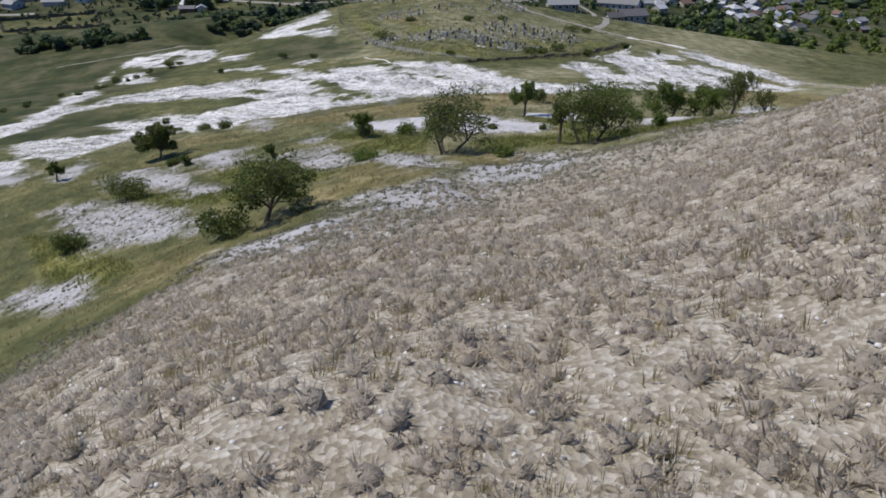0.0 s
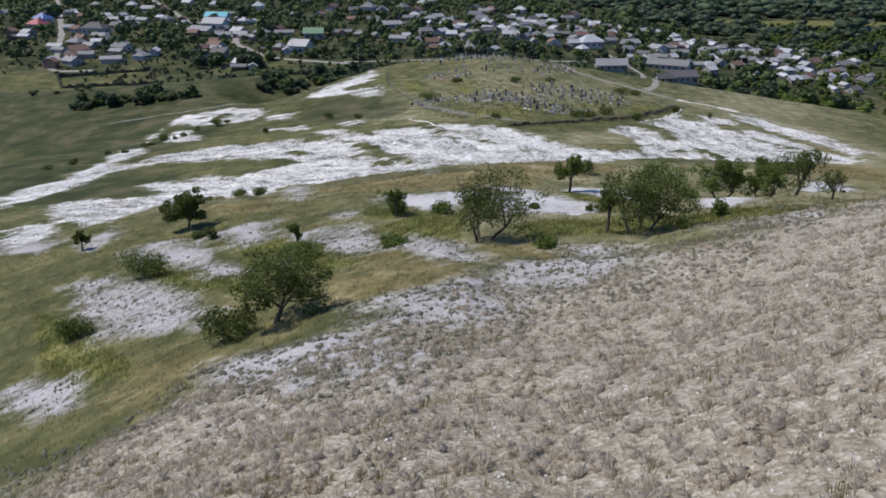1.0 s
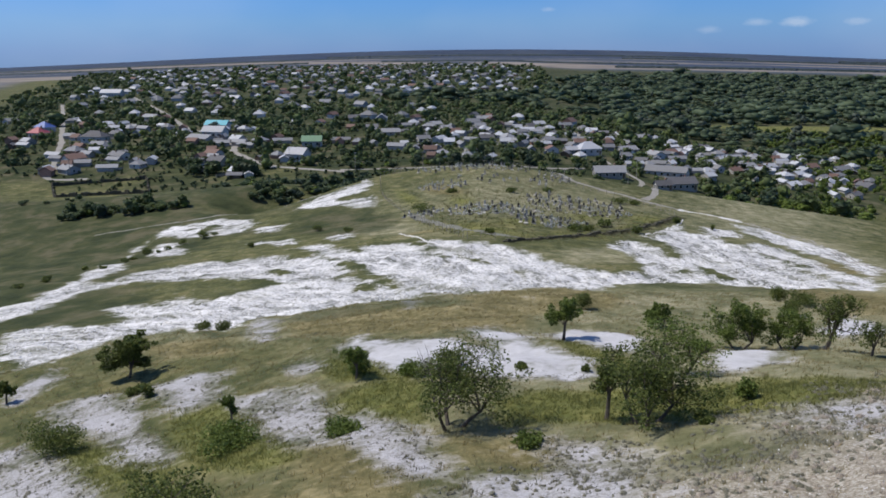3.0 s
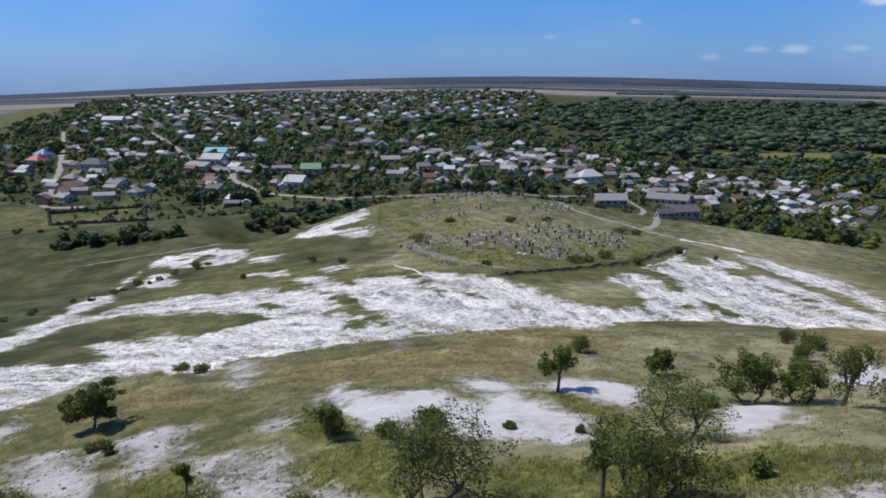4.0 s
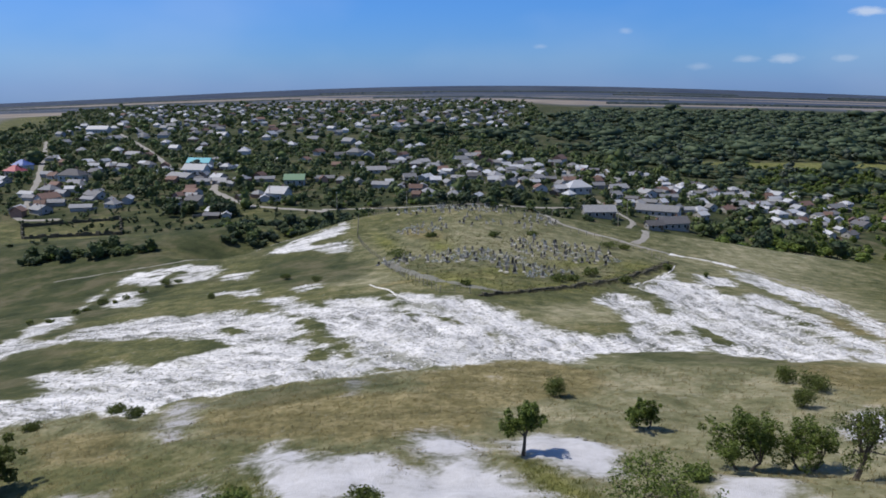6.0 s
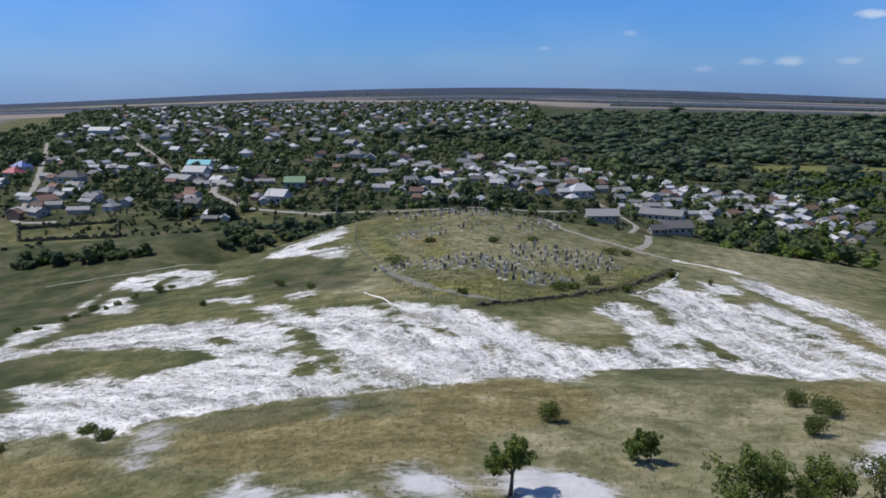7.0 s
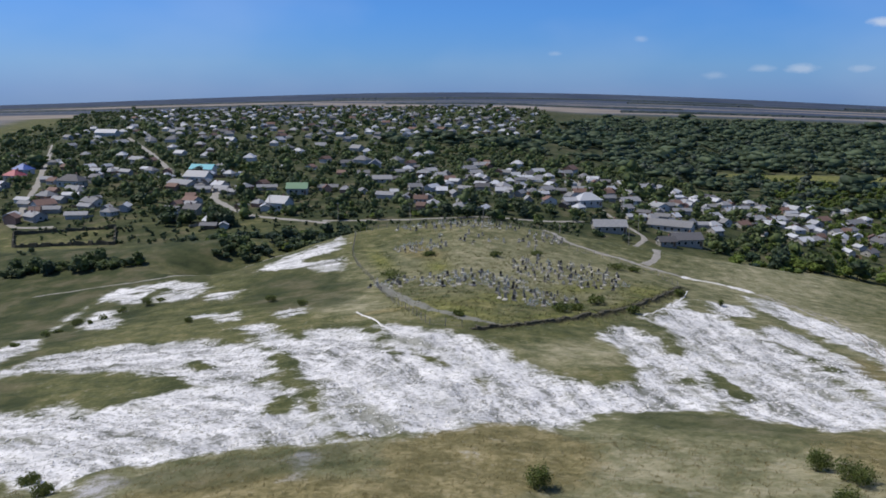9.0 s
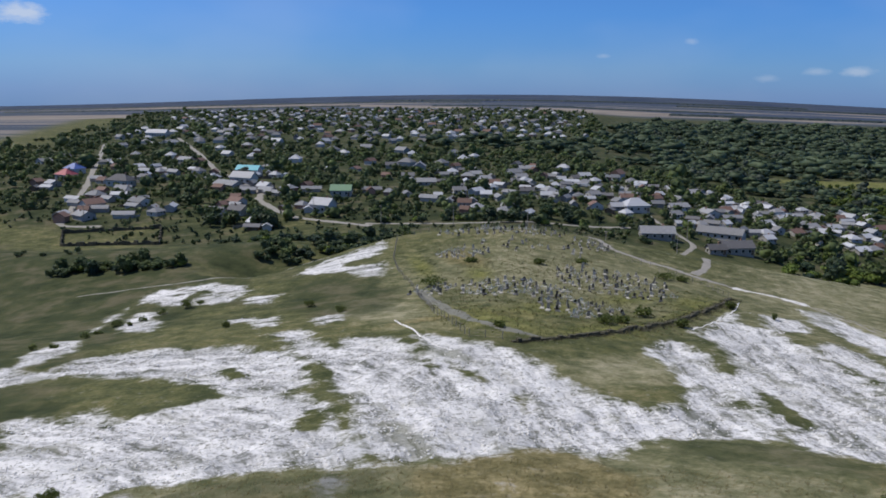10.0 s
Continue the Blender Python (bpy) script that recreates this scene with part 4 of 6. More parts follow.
tree("tree", (-36.4, 74.2), 2.1, 1.6, 1, "small dark tree with a thin trunk on grass", "tree", LEAF, 32, bare=0.3, leaf=0.093, count=2142)
tree("tree", (-12.0, 55.7), 1.9, 0.9, 1, "narrow sapling among low green bushes", "tree", LEAF_BRIGHT, 33, bare=0.3, leaf=0.070, count=1008)
tree("tree", (12.5, 60.0), 3.5, 4.1, 2, "sparse bright-leaved tree casting a shadow on bare chalk", "tree", LEAF_BRIGHT, 34, bare=0.15, leaf=0.070, count=4284)
BUSH_LABEL = "low dense green bush on dry grass"
BUSHES_NEAR = (
        (-23.6, 58.7, 2.5, 4.2, LEAF), (-10.9, 52.4, 1.2, 4.2, LEAF_BRIGHT), (-4.8, 50.6, 0.9, 2.2, LEAF_BRIGHT), (13.4, 50.2, 1.2, 1.1, LEAF_BRIGHT),
        (10.6, 91.0, 2.2, 2.3, LEAF), (30.8, 96.8, 2.0, 2.4, LEAF), (32.2, 94.4, 1.9, 2.8, LEAF), (-29.3, 99.6, 1.1, 2.4, LEAF), (29.0, 88.4, 2.1, 2.2, LEAF),
        (-23.4, 47.4, 1.5, 2.8, LEAF), (-25.5, 95.0, 1.4, 2.2, LEAF), (-23.4, 69.1, 0.9, 1.3, LEAF), (-21.9, 67.9, 1.2, 1.1, LEAF), (-10.7, 37.6, 1.8, 2.8, LEAF),
        (7.7, 62.2, 0.45, 0.7, LEAF), (3.9, 62.7, 0.5, 0.8, LEAF), (-6.1, 62.8, 1.4, 1.6, LEAF_BRIGHT), (-2.8, 61.6, 1.2, 1.9, LEAF_BRIGHT), (-0.6, 64.0, 1.2, 2.4, LEAF), (10.8, 47.0, 0.5, 1.0, LEAF), (3.6, 46.8, 0.7, 1.5, LEAF_BRIGHT))
BUSHES_FAR = (
        (-71, 218, 2.2, 3.4, LEAF), (-80, 203, 1.9, 3.0, LEAF), (-50, 188, 1.5, 2.0, LEAF),
        (-39, 205, 1.8, 2.6, LEAF), (-30, 195, 1.6, 2.4, LEAF), (-35, 95, 0.9, 1.8, LEAF), (55, 214, 1.7, 1.6, LEAF), (16.0, 68.0, 1.0, 1.8, LEAF_BRIGHT))
for bx, by, bh, bw, mat in BUSHES_NEAR + BUSHES_FAR:
    bush("bush", (bx, by), bh, bw, BUSH_LABEL if bh < 1.9 else "tall dense dark green bush on grass", mat, int(bx * 7 + by * 13) % 9999 + 40, count=int(900 * bw), leaf=0.075)

# ---- roads and tracks ----
def road(name, line, wide, label, lift=0.07, material=None):
    """A strip that lies on the land along a line of plan points."""
    pts = np.array(line, float)
    seg = np.hypot(*np.diff(pts, axis=0).T)
    at = np.concatenate([[0], np.cumsum(seg)])
    s = np.arange(0, at[-1], max(1.2, at[-1] / 160))
    x, y = np.interp(s, at, pts[:, 0]), np.interp(s, at, pts[:, 1])
    k = np.ones(7) / 7
    xs, ys = np.convolve(np.pad(x, 3, "edge"), k, "valid"), np.convolve(np.pad(y, 3, "edge"), k, "valid")
    dx, dy = np.gradient(xs), np.gradient(ys)
    n = np.hypot(dx, dy)
    nx, ny = -dy / n, dx / n
    soup, across = Soup(), 5
    v = []
    for i in range(len(xs)):
        w = wide * (1 + 0.25 * math.sin(i * 0.7) * math.sin(i * 0.23 + 1))
        for j in range(across):
            o = w * (j / (across - 1) - 0.5)
            px, py = xs[i] + nx[i] * o, ys[i] + ny[i] * o
            v.append((px, py, 0.0))
    v = np.array(v)
    v[:, 2] = relief(v[:, 0], v[:, 1]) + lift - 0.10 * (np.arange(len(v)) % across % (across - 1) == 0)
    f = [(i * across + j, (i + 1) * across + j, (i + 1) * across + j + 1, i * across + j + 1) for i in range(len(xs) - 1) for j in range(across - 1)]
    soup.add(v, f)
    me = soup.mesh(name, material or DIRT, True)
    return tagged(new(name, me), label, "road", kind="structure")


ROAD_WEST = ((-172, 367), (-185, 365), (-195, 366), (-200, 385), (-207.6, 402), (-219, 426), (-233, 458), (-264, 519), (-298, 587), (-393, 769))
STREET = ((-198, 548), (-259, 668), (-332, 805), (-381, 896))
ROAD_TEAL = ((-60, 372), (-99.5, 390), (-114, 409), (-129.6, 432), (-135, 452), (-165, 500), (-198, 548))
ROAD_FAR = ((-66, 378), (-48, 379), (-30, 381), (-9, 388), (4, 392), (24, 403), (48, 418))
LANE_EAST = ((18, 312), (21, 298), (23.7, 287), (27, 273.5), (34, 267.5), (42, 262.5), (47.5, 257.5), (52, 253), (57, 251.5))
TRACK_EAST = ((54, 252.5), (60, 250.5), (66, 249), (72, 243), (76, 230), (77.5, 213), (74.5, 191), (70, 167), (65, 140), (62, 112))
RUT = tuple((x - 1.8, y - 1.0) for x, y in TRACK_EAST[2:])
ROAD_YARD = ((46, 259), (52, 270), (57, 300), (58, 360), (72, 400), (60, 440), (50, 500), (60, 580))
for line, wide, label in (
        (ROAD_WEST, 3.6, "pale dusty unpaved village road"), (STREET, 4.5, "straight pale village street"), (ROAD_TEAL, 4.2, "curved pale gravel road"),
        (ROAD_FAR, 3.5, "pale dirt road behind the graveyard"), (LANE_EAST, 2.2, "pale dirt lane along the graveyard"), (TRACK_EAST[:4], 3.0, "pale chalk track widening beside the lane"),
        (TRACK_EAST[2:], 0.55, "pale dusty wheel rut on the hillside"), (RUT, 0.5, "pale dusty wheel rut on the hillside"), (((33.5, 186), (40, 199.5), (48, 218), (52, 232)), 0.4, "white chalk footpath beside the graveyard wall"),
        (ROAD_YARD, 2.6, "grey gravel road between farm yards"),
        (((-18, 214), (-11, 193), (-3, 175), (4, 167), (12, 163.5)), 2.6, "grey dusty footway along the graveyard fence"),
        (((-17, 180), (-12.6, 171), (-7.4, 159), (-3, 153)), 0.45, "white chalk footpath"),
        (((-112, 240), (-78, 248), (-68, 254), (-59, 261), (-49, 266)), 0.9, "faint pale track in the valley")):
    road("road", line, wide, label, material=CHALK if "chalk" in label else DUST if "grey dusty" in label else DIRT)


# ---- village houses ----
def house(name, wide, deep, tall, wall, roofing, hip, detail, label, category="house"):
    """A one-storey house: walls, a gabled or hipped roof with eaves, windows with panes, a door and a chimney."""
    root = new(name)
    body = Soup()
    rise = 0.36 * deep
    body.box((0, 0, -1.5), (wide, deep, tall + 1.5))
    if not hip:
        for x in (-wide / 2 + 0.06, wide / 2 - 0.06):
            body.add([(x - 0.05, -deep / 2, tall), (x - 0.05, deep / 2, tall), (x - 0.05, 0, tall + rise - 0.1),
                      (x + 0.05, -deep / 2, tall), (x + 0.05, deep / 2, tall), (x + 0.05, 0, tall + rise - 0.1)],
                     ((0, 2, 1), (3, 4, 5), (0, 1, 4, 3), (1, 2, 5, 4), (2, 0, 3, 5)))
    part("wall", body, wall, root)
    top, e = Soup(), 0.5
    X, Y, z0, z1 = wide / 2 + e, deep / 2 + e, tall - 0.22, tall + rise
    ridge = X if not hip else max(0.4, wide / 2 - deep / 2 + 0.3)
    v = [(-X, -Y, z0), (X, -Y, z0), (X, Y, z0), (-X, Y, z0), (-ridge, 0, z1), (ridge, 0, z1)]
    v += [(x, y, z + 0.16) for x, y, z in v]
    top.add(v, ((0, 4, 5, 1), (2, 5, 4, 3), (6, 7, 11, 10), (8, 9, 10, 11), (0, 1, 7, 6), (2, 3, 9, 8), (1, 5, 11, 7), (5, 2, 8, 11), (3, 4, 10, 9), (4, 0, 6, 10))
            + (((0, 3, 4), (1, 5, 2)) if hip else ()))
    part("roof", top, roofing, root)
    spots = []
    if detail:
        k = max(2, int(wide / 3.2))
        spots = [(-wide / 2 + (i + 0.7) * wide / (k + 0.4), -deep / 2, 0.0) for i in range(k)] + [(-wide / 2, 0.0, -math.pi / 2)]
        if detail > 1:
            spots.append((wide / 2, 0.0, math.pi / 2))
    for i, (x, y, turn) in enumerate(spots):
        ox, oy = math.sin(turn), -math.cos(turn)
        frame_part, pane = Soup(), Soup()
        frame_part.box((x + ox * 0.02, y + oy * 0.02, 0.9), (1.35, 0.12, 1.55), turn)
        made = part("window", frame_part, FRAME_WHITE, root)
        if detail > 1:
            pane.box((x + ox * 0.075, y + oy * 0.075, 1.0), (1.1, 0.06, 1.3), turn)
            part("pane", pane, PANE, made)
        else:
            made.data.materials[0] = PANE
    if detail > 1:
        d = Soup()
        d.box((wide / 2 - 0.9, -deep / 2 - 0.03, 0), (1.0, 0.14, 2.05))
        part("door", d, DOOR_WOOD, root)
        c = Soup()
        c.box((wide * 0.18, deep * 0.1, tall + rise * 0.55), (0.6, 0.6, rise * 0.45 + 0.8), 0, 0.9)
        c.box((wide * 0.18, deep * 0.1, tall + rise + 0.75), (0.75, 0.75, 0.15))
        part("chimney", c, BRICK_WALL, root)
    return tagged(root, label, category, "village houses")


STYLES = (
    (WHITEWASH, ROOF_GREY, False, "whitewashed village house under a grey slate gable roof"),
    (WHITEWASH, ROOF_PALE, True, "white village house under a pale metal hipped roof"),
    (BRICK_WALL, ROOF_GREY, True, "brick village house under a grey hipped roof"),
    (GREY_WALL, ROOF_DARK, False, "grey plastered village house under a dark gable roof"),
    (WHITEWASH, ROOF_BROWN, False, "white village house under a brown gable roof"),
    (GREY_WALL, ROOF_PALE, False, "grey village house under a pale metal gable roof"),
    (WHITEWASH, ROOF_GREY, True, "whitewashed village house under a weathered grey hipped roof"))
MASTERS = {}
BUILT = []  # plan circles that stay free of trees


def put_house(x, y, wide, turn, style, detail):
    """A copy of the master house of that style and detail, scaled to its width, on the land."""
    key = (style, detail)
    z = ground_at(x, y)
    m = pose(x, y, z, 0, 0, turn) @ Matrix.Diagonal((wide / 10.0, (0.6 + 0.4 * wide / 10.0), 0.70 + 0.14 * wide / 10.0, 1))
    BUILT.append((x, y, wide * 0.62 + 1.5))
    if key not in MASTERS:
        wall, roofing, hip, label = STYLES[style]
        MASTERS[key] = house("house", 10.0, 7.0, 2.9, wall, roofing, hip, detail, label)
        MASTERS[key].matrix_basis = m
        return MASTERS[key]
    return copy_thing(MASTERS[key], m)


LANE_WEST = (
    (-197, 400, 9), (-208, 423, 8), (-200, 438, 7), (-161, 389, 8), (-222, 520, 8), (-332, 773, 13), (-201, 529, 9), (-238, 595, 9),
    (-178, 495, 7), (-158, 467, 11), (-136, 461, 7), (-123, 460, 9), (-102, 413, 6), (-125, 394, 8), (-135, 418, 8), (-110, 371, 6),
    (-189, 379, 6), (-179, 410, 7), (-231, 472, 6), (-216, 490, 8), (-245, 540, 9), (-270, 560, 9), (-150, 520, 8), (-250, 455, 9))
ROW_MIDDLE = (
    (-70, 457, 6), (-44, 450, 6), (-29, 432, 7), (-22, 420, 9), (-21, 460, 8), (-1, 480, 9), (6, 499, 8), (9, 469, 8), (26, 479, 8), (51, 543, 10),
    (43, 455, 9), (-10, 412, 7), (-38, 545, 10), (-50, 570, 10), (-4, 604, 8), (-73, 534, 9), (18, 557, 8), (32, 553, 8), (67, 575, 9), (-28, 507, 6),
    (-9, 524, 6), (33, 453, 7), (52, 497, 8), (14, 520, 7), (-58, 505, 8))
ROW_EAST = (
    (81, 441, 6), (111, 439, 8), (119, 543, 11), (152, 612, 11), (152, 581, 10), (136, 589, 9), (181, 597, 12), (154, 522, 8), (173, 541, 12),
    (171, 504, 12), (169, 469, 10), (193, 499, 9), (211, 489, 12), (122, 594, 9), (87, 587, 8), (100, 587, 8), (93, 486, 7), (189, 452, 8),
    (211, 528, 10), (95, 455, 6), (68, 510, 8), (77, 486, 8), (202, 575, 9), (135, 480, 8), (128, 560, 9), (108, 520, 8), (145, 545, 8), (225, 560, 9), (228, 470, 9))
for rows, swing in ((LANE_WEST, -24), (ROW_MIDDLE, 8), (ROW_EAST, 28)):
    for hx, hy, hw in rows:
        put_house(hx, hy, hw, swing + R.choice((0, 90, 0, 180)) + R.uniform(-8, 8), R.choice(7, p=(0.22, 0.2, 0.1, 0.1, 0.08, 0.15, 0.15)), 2)

# low outbuildings beside most of them
SHEDS = [house("shed", wide, deep, tall, wall, roofing, False, 0, label, "shed") for wide, deep, tall, wall, roofing, label in (
    (6.0, 4.0, 2.1, GREY_WALL, ROOF_GREY, "small grey outbuilding with a slate roof in a yard"),
    (8.0, 3.4, 2.2, WHITEWASH, ROOF_PALE, "long narrow whitewashed shed under a pale roof"),
    (4.2, 3.4, 2.0, DOOR_WOOD, ROOF_DARK, "dark wooden hut with a dark roof in a yard"),
    (5.2, 4.2, 2.3, BRICK_WALL, ROOF_BROWN, "small brick outbuilding under a rusty brown roof"))]
shed_used = set()
for hx, hy, hw in LANE_WEST + ROW_MIDDLE + ROW_EAST:
    for k in range(3):
        a = R.uniform(0, math.tau)
        x, y = hx + (hw * 0.6 + R.uniform(4, 9)) * math.cos(a), hy + (hw * 0.6 + R.uniform(4, 8)) * math.sin(a)
        if any((x - p) ** 2 + (y - q) ** 2 < (c + 2.5) ** 2 for p, q, c in BUILT):
            continue
        kind = int(R.choice(4, p=(0.42, 0.26, 0.18, 0.14)))
        m = pose(x, y, ground_at(x, y), 0, 0, R.choice((-20, 70, 10, 100)) + R.uniform(-9, 9)) @ Matrix.Diagonal((R.uniform(0.7, 1.4), R.uniform(0.8, 1.2), R.uniform(0.85, 1.15), 1))
        if kind in shed_used:
            copy_thing(SHEDS[kind], m)
        else:
            shed_used.add(kind)
            SHEDS[kind].matrix_basis = m
            SHEDS[kind]["group"] = "village outbuildings"
        BUILT.append((x, y, 3.2))

# houses and sheds of their own look
def own(name, x, y, turn, wide, deep, tall, wall, roofing, hip, label, category="house"):
    h = house(name, wide, deep, tall, wall, roofing, hip, 2, label, category)
    h.matrix_basis = pose(x, y, ground_at(x, y), 0, 0, turn)
    BUILT.append((x, y, wide * 0.6 + 2))
    return h


own("house", -90, 405, -18, 9.5, 7.5, 3.6, WHITEWASH, ROOF_PALE, False, "white gabled house with a pale roof beside the road")
own("house", -167, 523, -8, 14, 7, 3.9, WHITEWASH, ROOF_TEAL, False, "long white house under a bright teal metal roof")
own("house", -158, 490, -12, 13, 8, 3.4, WHITEWASH, ROOF_PALE, False, "white outbuilding under a pale metal roof")
own("house", -93, 451, 5, 10, 7, 3.0, GREY_WALL, ROOF_GREEN, False, "grey house under a faded green roof")
own("house", -216, 463, -10, 13, 8, 3.4, WHITEWASH, ROOF_DARK, True, "white house under a dark hipped roof")
own("house", -271, 512, -20, 9, 8, 3.2, WHITEWASH, ROOF_BLUE, True, "white house under a blue metal roof")
own("house", -259, 483, -20, 9, 8, 3.2, GREY_WALL, ROOF_RED, True, "grey house under a crimson metal roof")
own("barn", -415, 921, -6, 24, 10, 4.0, WHITEWASH, ROOF_PALE, False, "long white barn with a pale roof far in the village", "barn")
own("barn", 87, 424, -28, 20, 6.5, 3.0, WHITEWASH, ROOF_GREY, False, "long white barn under a grey slate roof", "barn")
own("barn", 88, 398, 14, 13, 7, 3.0, GREY_WALL, ROOF_DARK, False, "dark weathered barn with a slate roof", "barn")
own("shed", 56, 402, 5, 14, 7, 2.8, GREY_WALL, ROOF_GREY, False, "low grey farm shed in a yard", "shed")
own("shed", 78, 388, 12, 7, 5, 2.3, GREY_WALL, ROOF_DARK, False, "small dark lean shed beside a barn", "shed")
own("house", 52, 457, 20, 12, 9, 3.2, WHITEWASH, ROOF_PALE, True, "white house under a pale hipped roof")


def in_village(x, y):
    """Whether a place lies in the farther village."""
    if y < 500 or y > 1950:
        return False
    left = -300 - (y - 500) * 0.36
    right = (70 if y < 640 else -60 if y < 930 else 0.04 * y)
    return left < x < right + 25 * math.sin(y * 0.02) and not (-100 < x < 160 and 720 < y < 905)


def free_of_roads(x, y, gap):
    for line in (ROAD_WEST, STREET, ROAD_TEAL, ROAD_FAR, ROAD_YARD):
        for (x0, y0), (x1, y1) in zip(line, line[1:]):
            dx, dy = x1 - x0, y1 - y0
            s = min(1, max(0, ((x - x0) * dx + (y - y0) * dy) / (dx * dx + dy * dy)))
            if math.hypot(x - x0 - s * dx, y - y0 - s * dy) < gap:
                return False
    return True


tries, placed = 0, 0
while placed < 55 and tries < 3000:
    tries += 1
    x, y = R.uniform(-40, 245), R.uniform(425, 640)
    if y < 425 + 0.2 * x or y > 600 + 0.15 * x or not free_of_roads(x, y, 6) or any((x - a) ** 2 + (y - b) ** 2 < (c + 4.5) ** 2 for a, b, c in BUILT):
        continue
    put_house(x, y, R.uniform(6, 9.5), 28 + R.choice((0, 90)) + R.uniform(-8, 8), R.choice(7, p=(0.2, 0.26, 0.06, 0.1, 0.06, 0.2, 0.12)), 1)
    placed += 1

FAR_HOUSES = []
yy = 560.0
while yy < 1950:
    step = 26 + (yy - 560) * 0.010
    for xx in np.arange(-900, 260, step * 1.05):
        x, y = xx + R.uniform(-9, 9), yy + R.uniform(-8, 8)
        if in_village(x, y) and R.rand() < (0.45 if x < -70 and y < 820 else 0.78) and free_of_roads(x, y, 9) and all((x - a) ** 2 + (y - b) ** 2 > (c + 7) ** 2 for a, b, c in BUILT):
            look_of = R.choice(7, p=(0.24, 0.18, 0.08, 0.13, 0.08, 0.15, 0.14))
            turn = R.choice((-24, 66, 10, 100)) + R.uniform(-8, 8)
            if len(BUILT) < 335:
                put_house(x, y, R.uniform(6.5, 10.5), turn, look_of, 1)
            else:
                BUILT.append((x, y, 7.0))
                FAR_HOUSES.append((x, y, R.uniform(6.5, 10.5), turn, look_of))
    yy += step * 1.2


def far_houses(style, name, label):
    """The far houses of one wall and one roof colour, joined: walls, or gabled roofs with eaves."""
    soup_wall, soup_roof = Soup(), Soup()
    for x, y, wide, turn, s in FAR_HOUSES:
        if s != style:
            continue
        z, deep, tall = ground_at(x, y), wide * 0.72, 2.9
        soup_wall.box((x, y, z - 1), (wide, deep, tall + 1), radians(turn))
        X, Y, e = wide / 2 + 0.5, deep / 2 + 0.5, 0.0
        ridge = X if not STYLES[s][2] else max(0.4, X - Y)
        v = np.array([(-X, -Y, -0.1), (X, -Y, -0.1), (X, Y, -0.1), (-X, Y, -0.1), (-ridge, 0, 0.27 * wide), (ridge, 0, 0.27 * wide)])
        c, q = math.cos(radians(turn)), math.sin(radians(turn))
        v = v @ np.array([[c, q, 0], [-q, c, 0], [0, 0, 1]]) + (x, y, z + tall)
        soup_roof.add(v, ((0, 1, 5, 4), (2, 3, 4, 5), (1, 2, 5), (3, 0, 4), (3, 2, 1, 0)))
    for soup, kind, material in ((soup_wall, "walls", STYLES[style][0]), (soup_roof, "roofs", STYLES[style][1])):
        tagged(new(name + "_" + kind, soup.mesh(name, material)), label + " plain walls", "houses", kind="stuff")


for k, what in enumerate(("grey slate", "pale metal", "brick-walled grey", "dark slate", "brown tiled", "light metal", "weathered grey")):
    far_houses(k, "distant_house", "distant village houses with " + what + " roofs and")

# ---- village trees ----
def lobed(height, wide, rng, n):
    out = []
    for k in range(n):
        a, r = rng.uniform(0, math.tau), wide * rng.uniform(0.05, 0.26)
        s = wide * rng.uniform(0.22, 0.32)
        out.append((r * math.cos(a), r * math.sin(a), height * rng.uniform(0.38, 0.80), s, s, height * rng.uniform(0.17, 0.25)))
    return out


def village_tree(seed, height, wide, label, material):
    rng = np.random.RandomState(seed)
    root = new("tree")
    wood = Soup()
    wood.tube([(0, 0, -0.5), (0.1, 0.05, height * 0.3), (0, 0.1, height * 0.62)], [0.2, 0.16, 0.07], 6)
    for k in range(4):
        a = math.tau * k / 4 + 0.4
        wood.tube([(0.05, 0.05, height * 0.25), (wide * 0.22 * math.cos(a), wide * 0.22 * math.sin(a), height * 0.55)], [0.1, 0.03], 4)
    part("trunk", wood, BARK, root)
    part("crown", crown_mesh("crown", lobed(height, wide, rng, 6), 170, 0.062 * (height + wide), material, rng, hollow=0.75, core=0.86), material, root)
    return tagged(root, label, "tree", "village trees")


KINDS = [village_tree(71, 8.0, 7.0, "broad leafy village tree with a dark green crown", LEAF_VILLAGE_HAZE),
         village_tree(72, 6.5, 6.5, "round garden tree with a dense green crown", LEAF_VILLAGE_HAZE),
         village_tree(73, 9.5, 6.0, "tall uneven village tree with dark foliage", LEAF_VILLAGE_HAZE),
         village_tree(74, 5.0, 6.0, "low spreading garden tree", LEAF_THICKET),
         village_tree(75, 9.0, 9.0, "large grey-green willow with a wide crown", LEAF_WILLOW)]
USED = set()


def put_tree(x, y, kind, s):
    m = pose(x, y, ground_at(x, y) - 0.2, 0, 0, R.uniform(0, 360)) @ Matrix.Diagonal((s, s, s * R.uniform(0.85, 1.15), 1))
    if kind not in USED:
        USED.add(kind)
        KINDS[kind].matrix_basis = m
    else:
        copy_thing(KINDS[kind], m)


def clear(x, y, gap):
    return all((x - a) ** 2 + (y - b) ** 2 > (c + gap) ** 2 for a, b, c in BUILT if abs(b - y) < 25) and free_of_roads(x, y, 3.5 + gap)


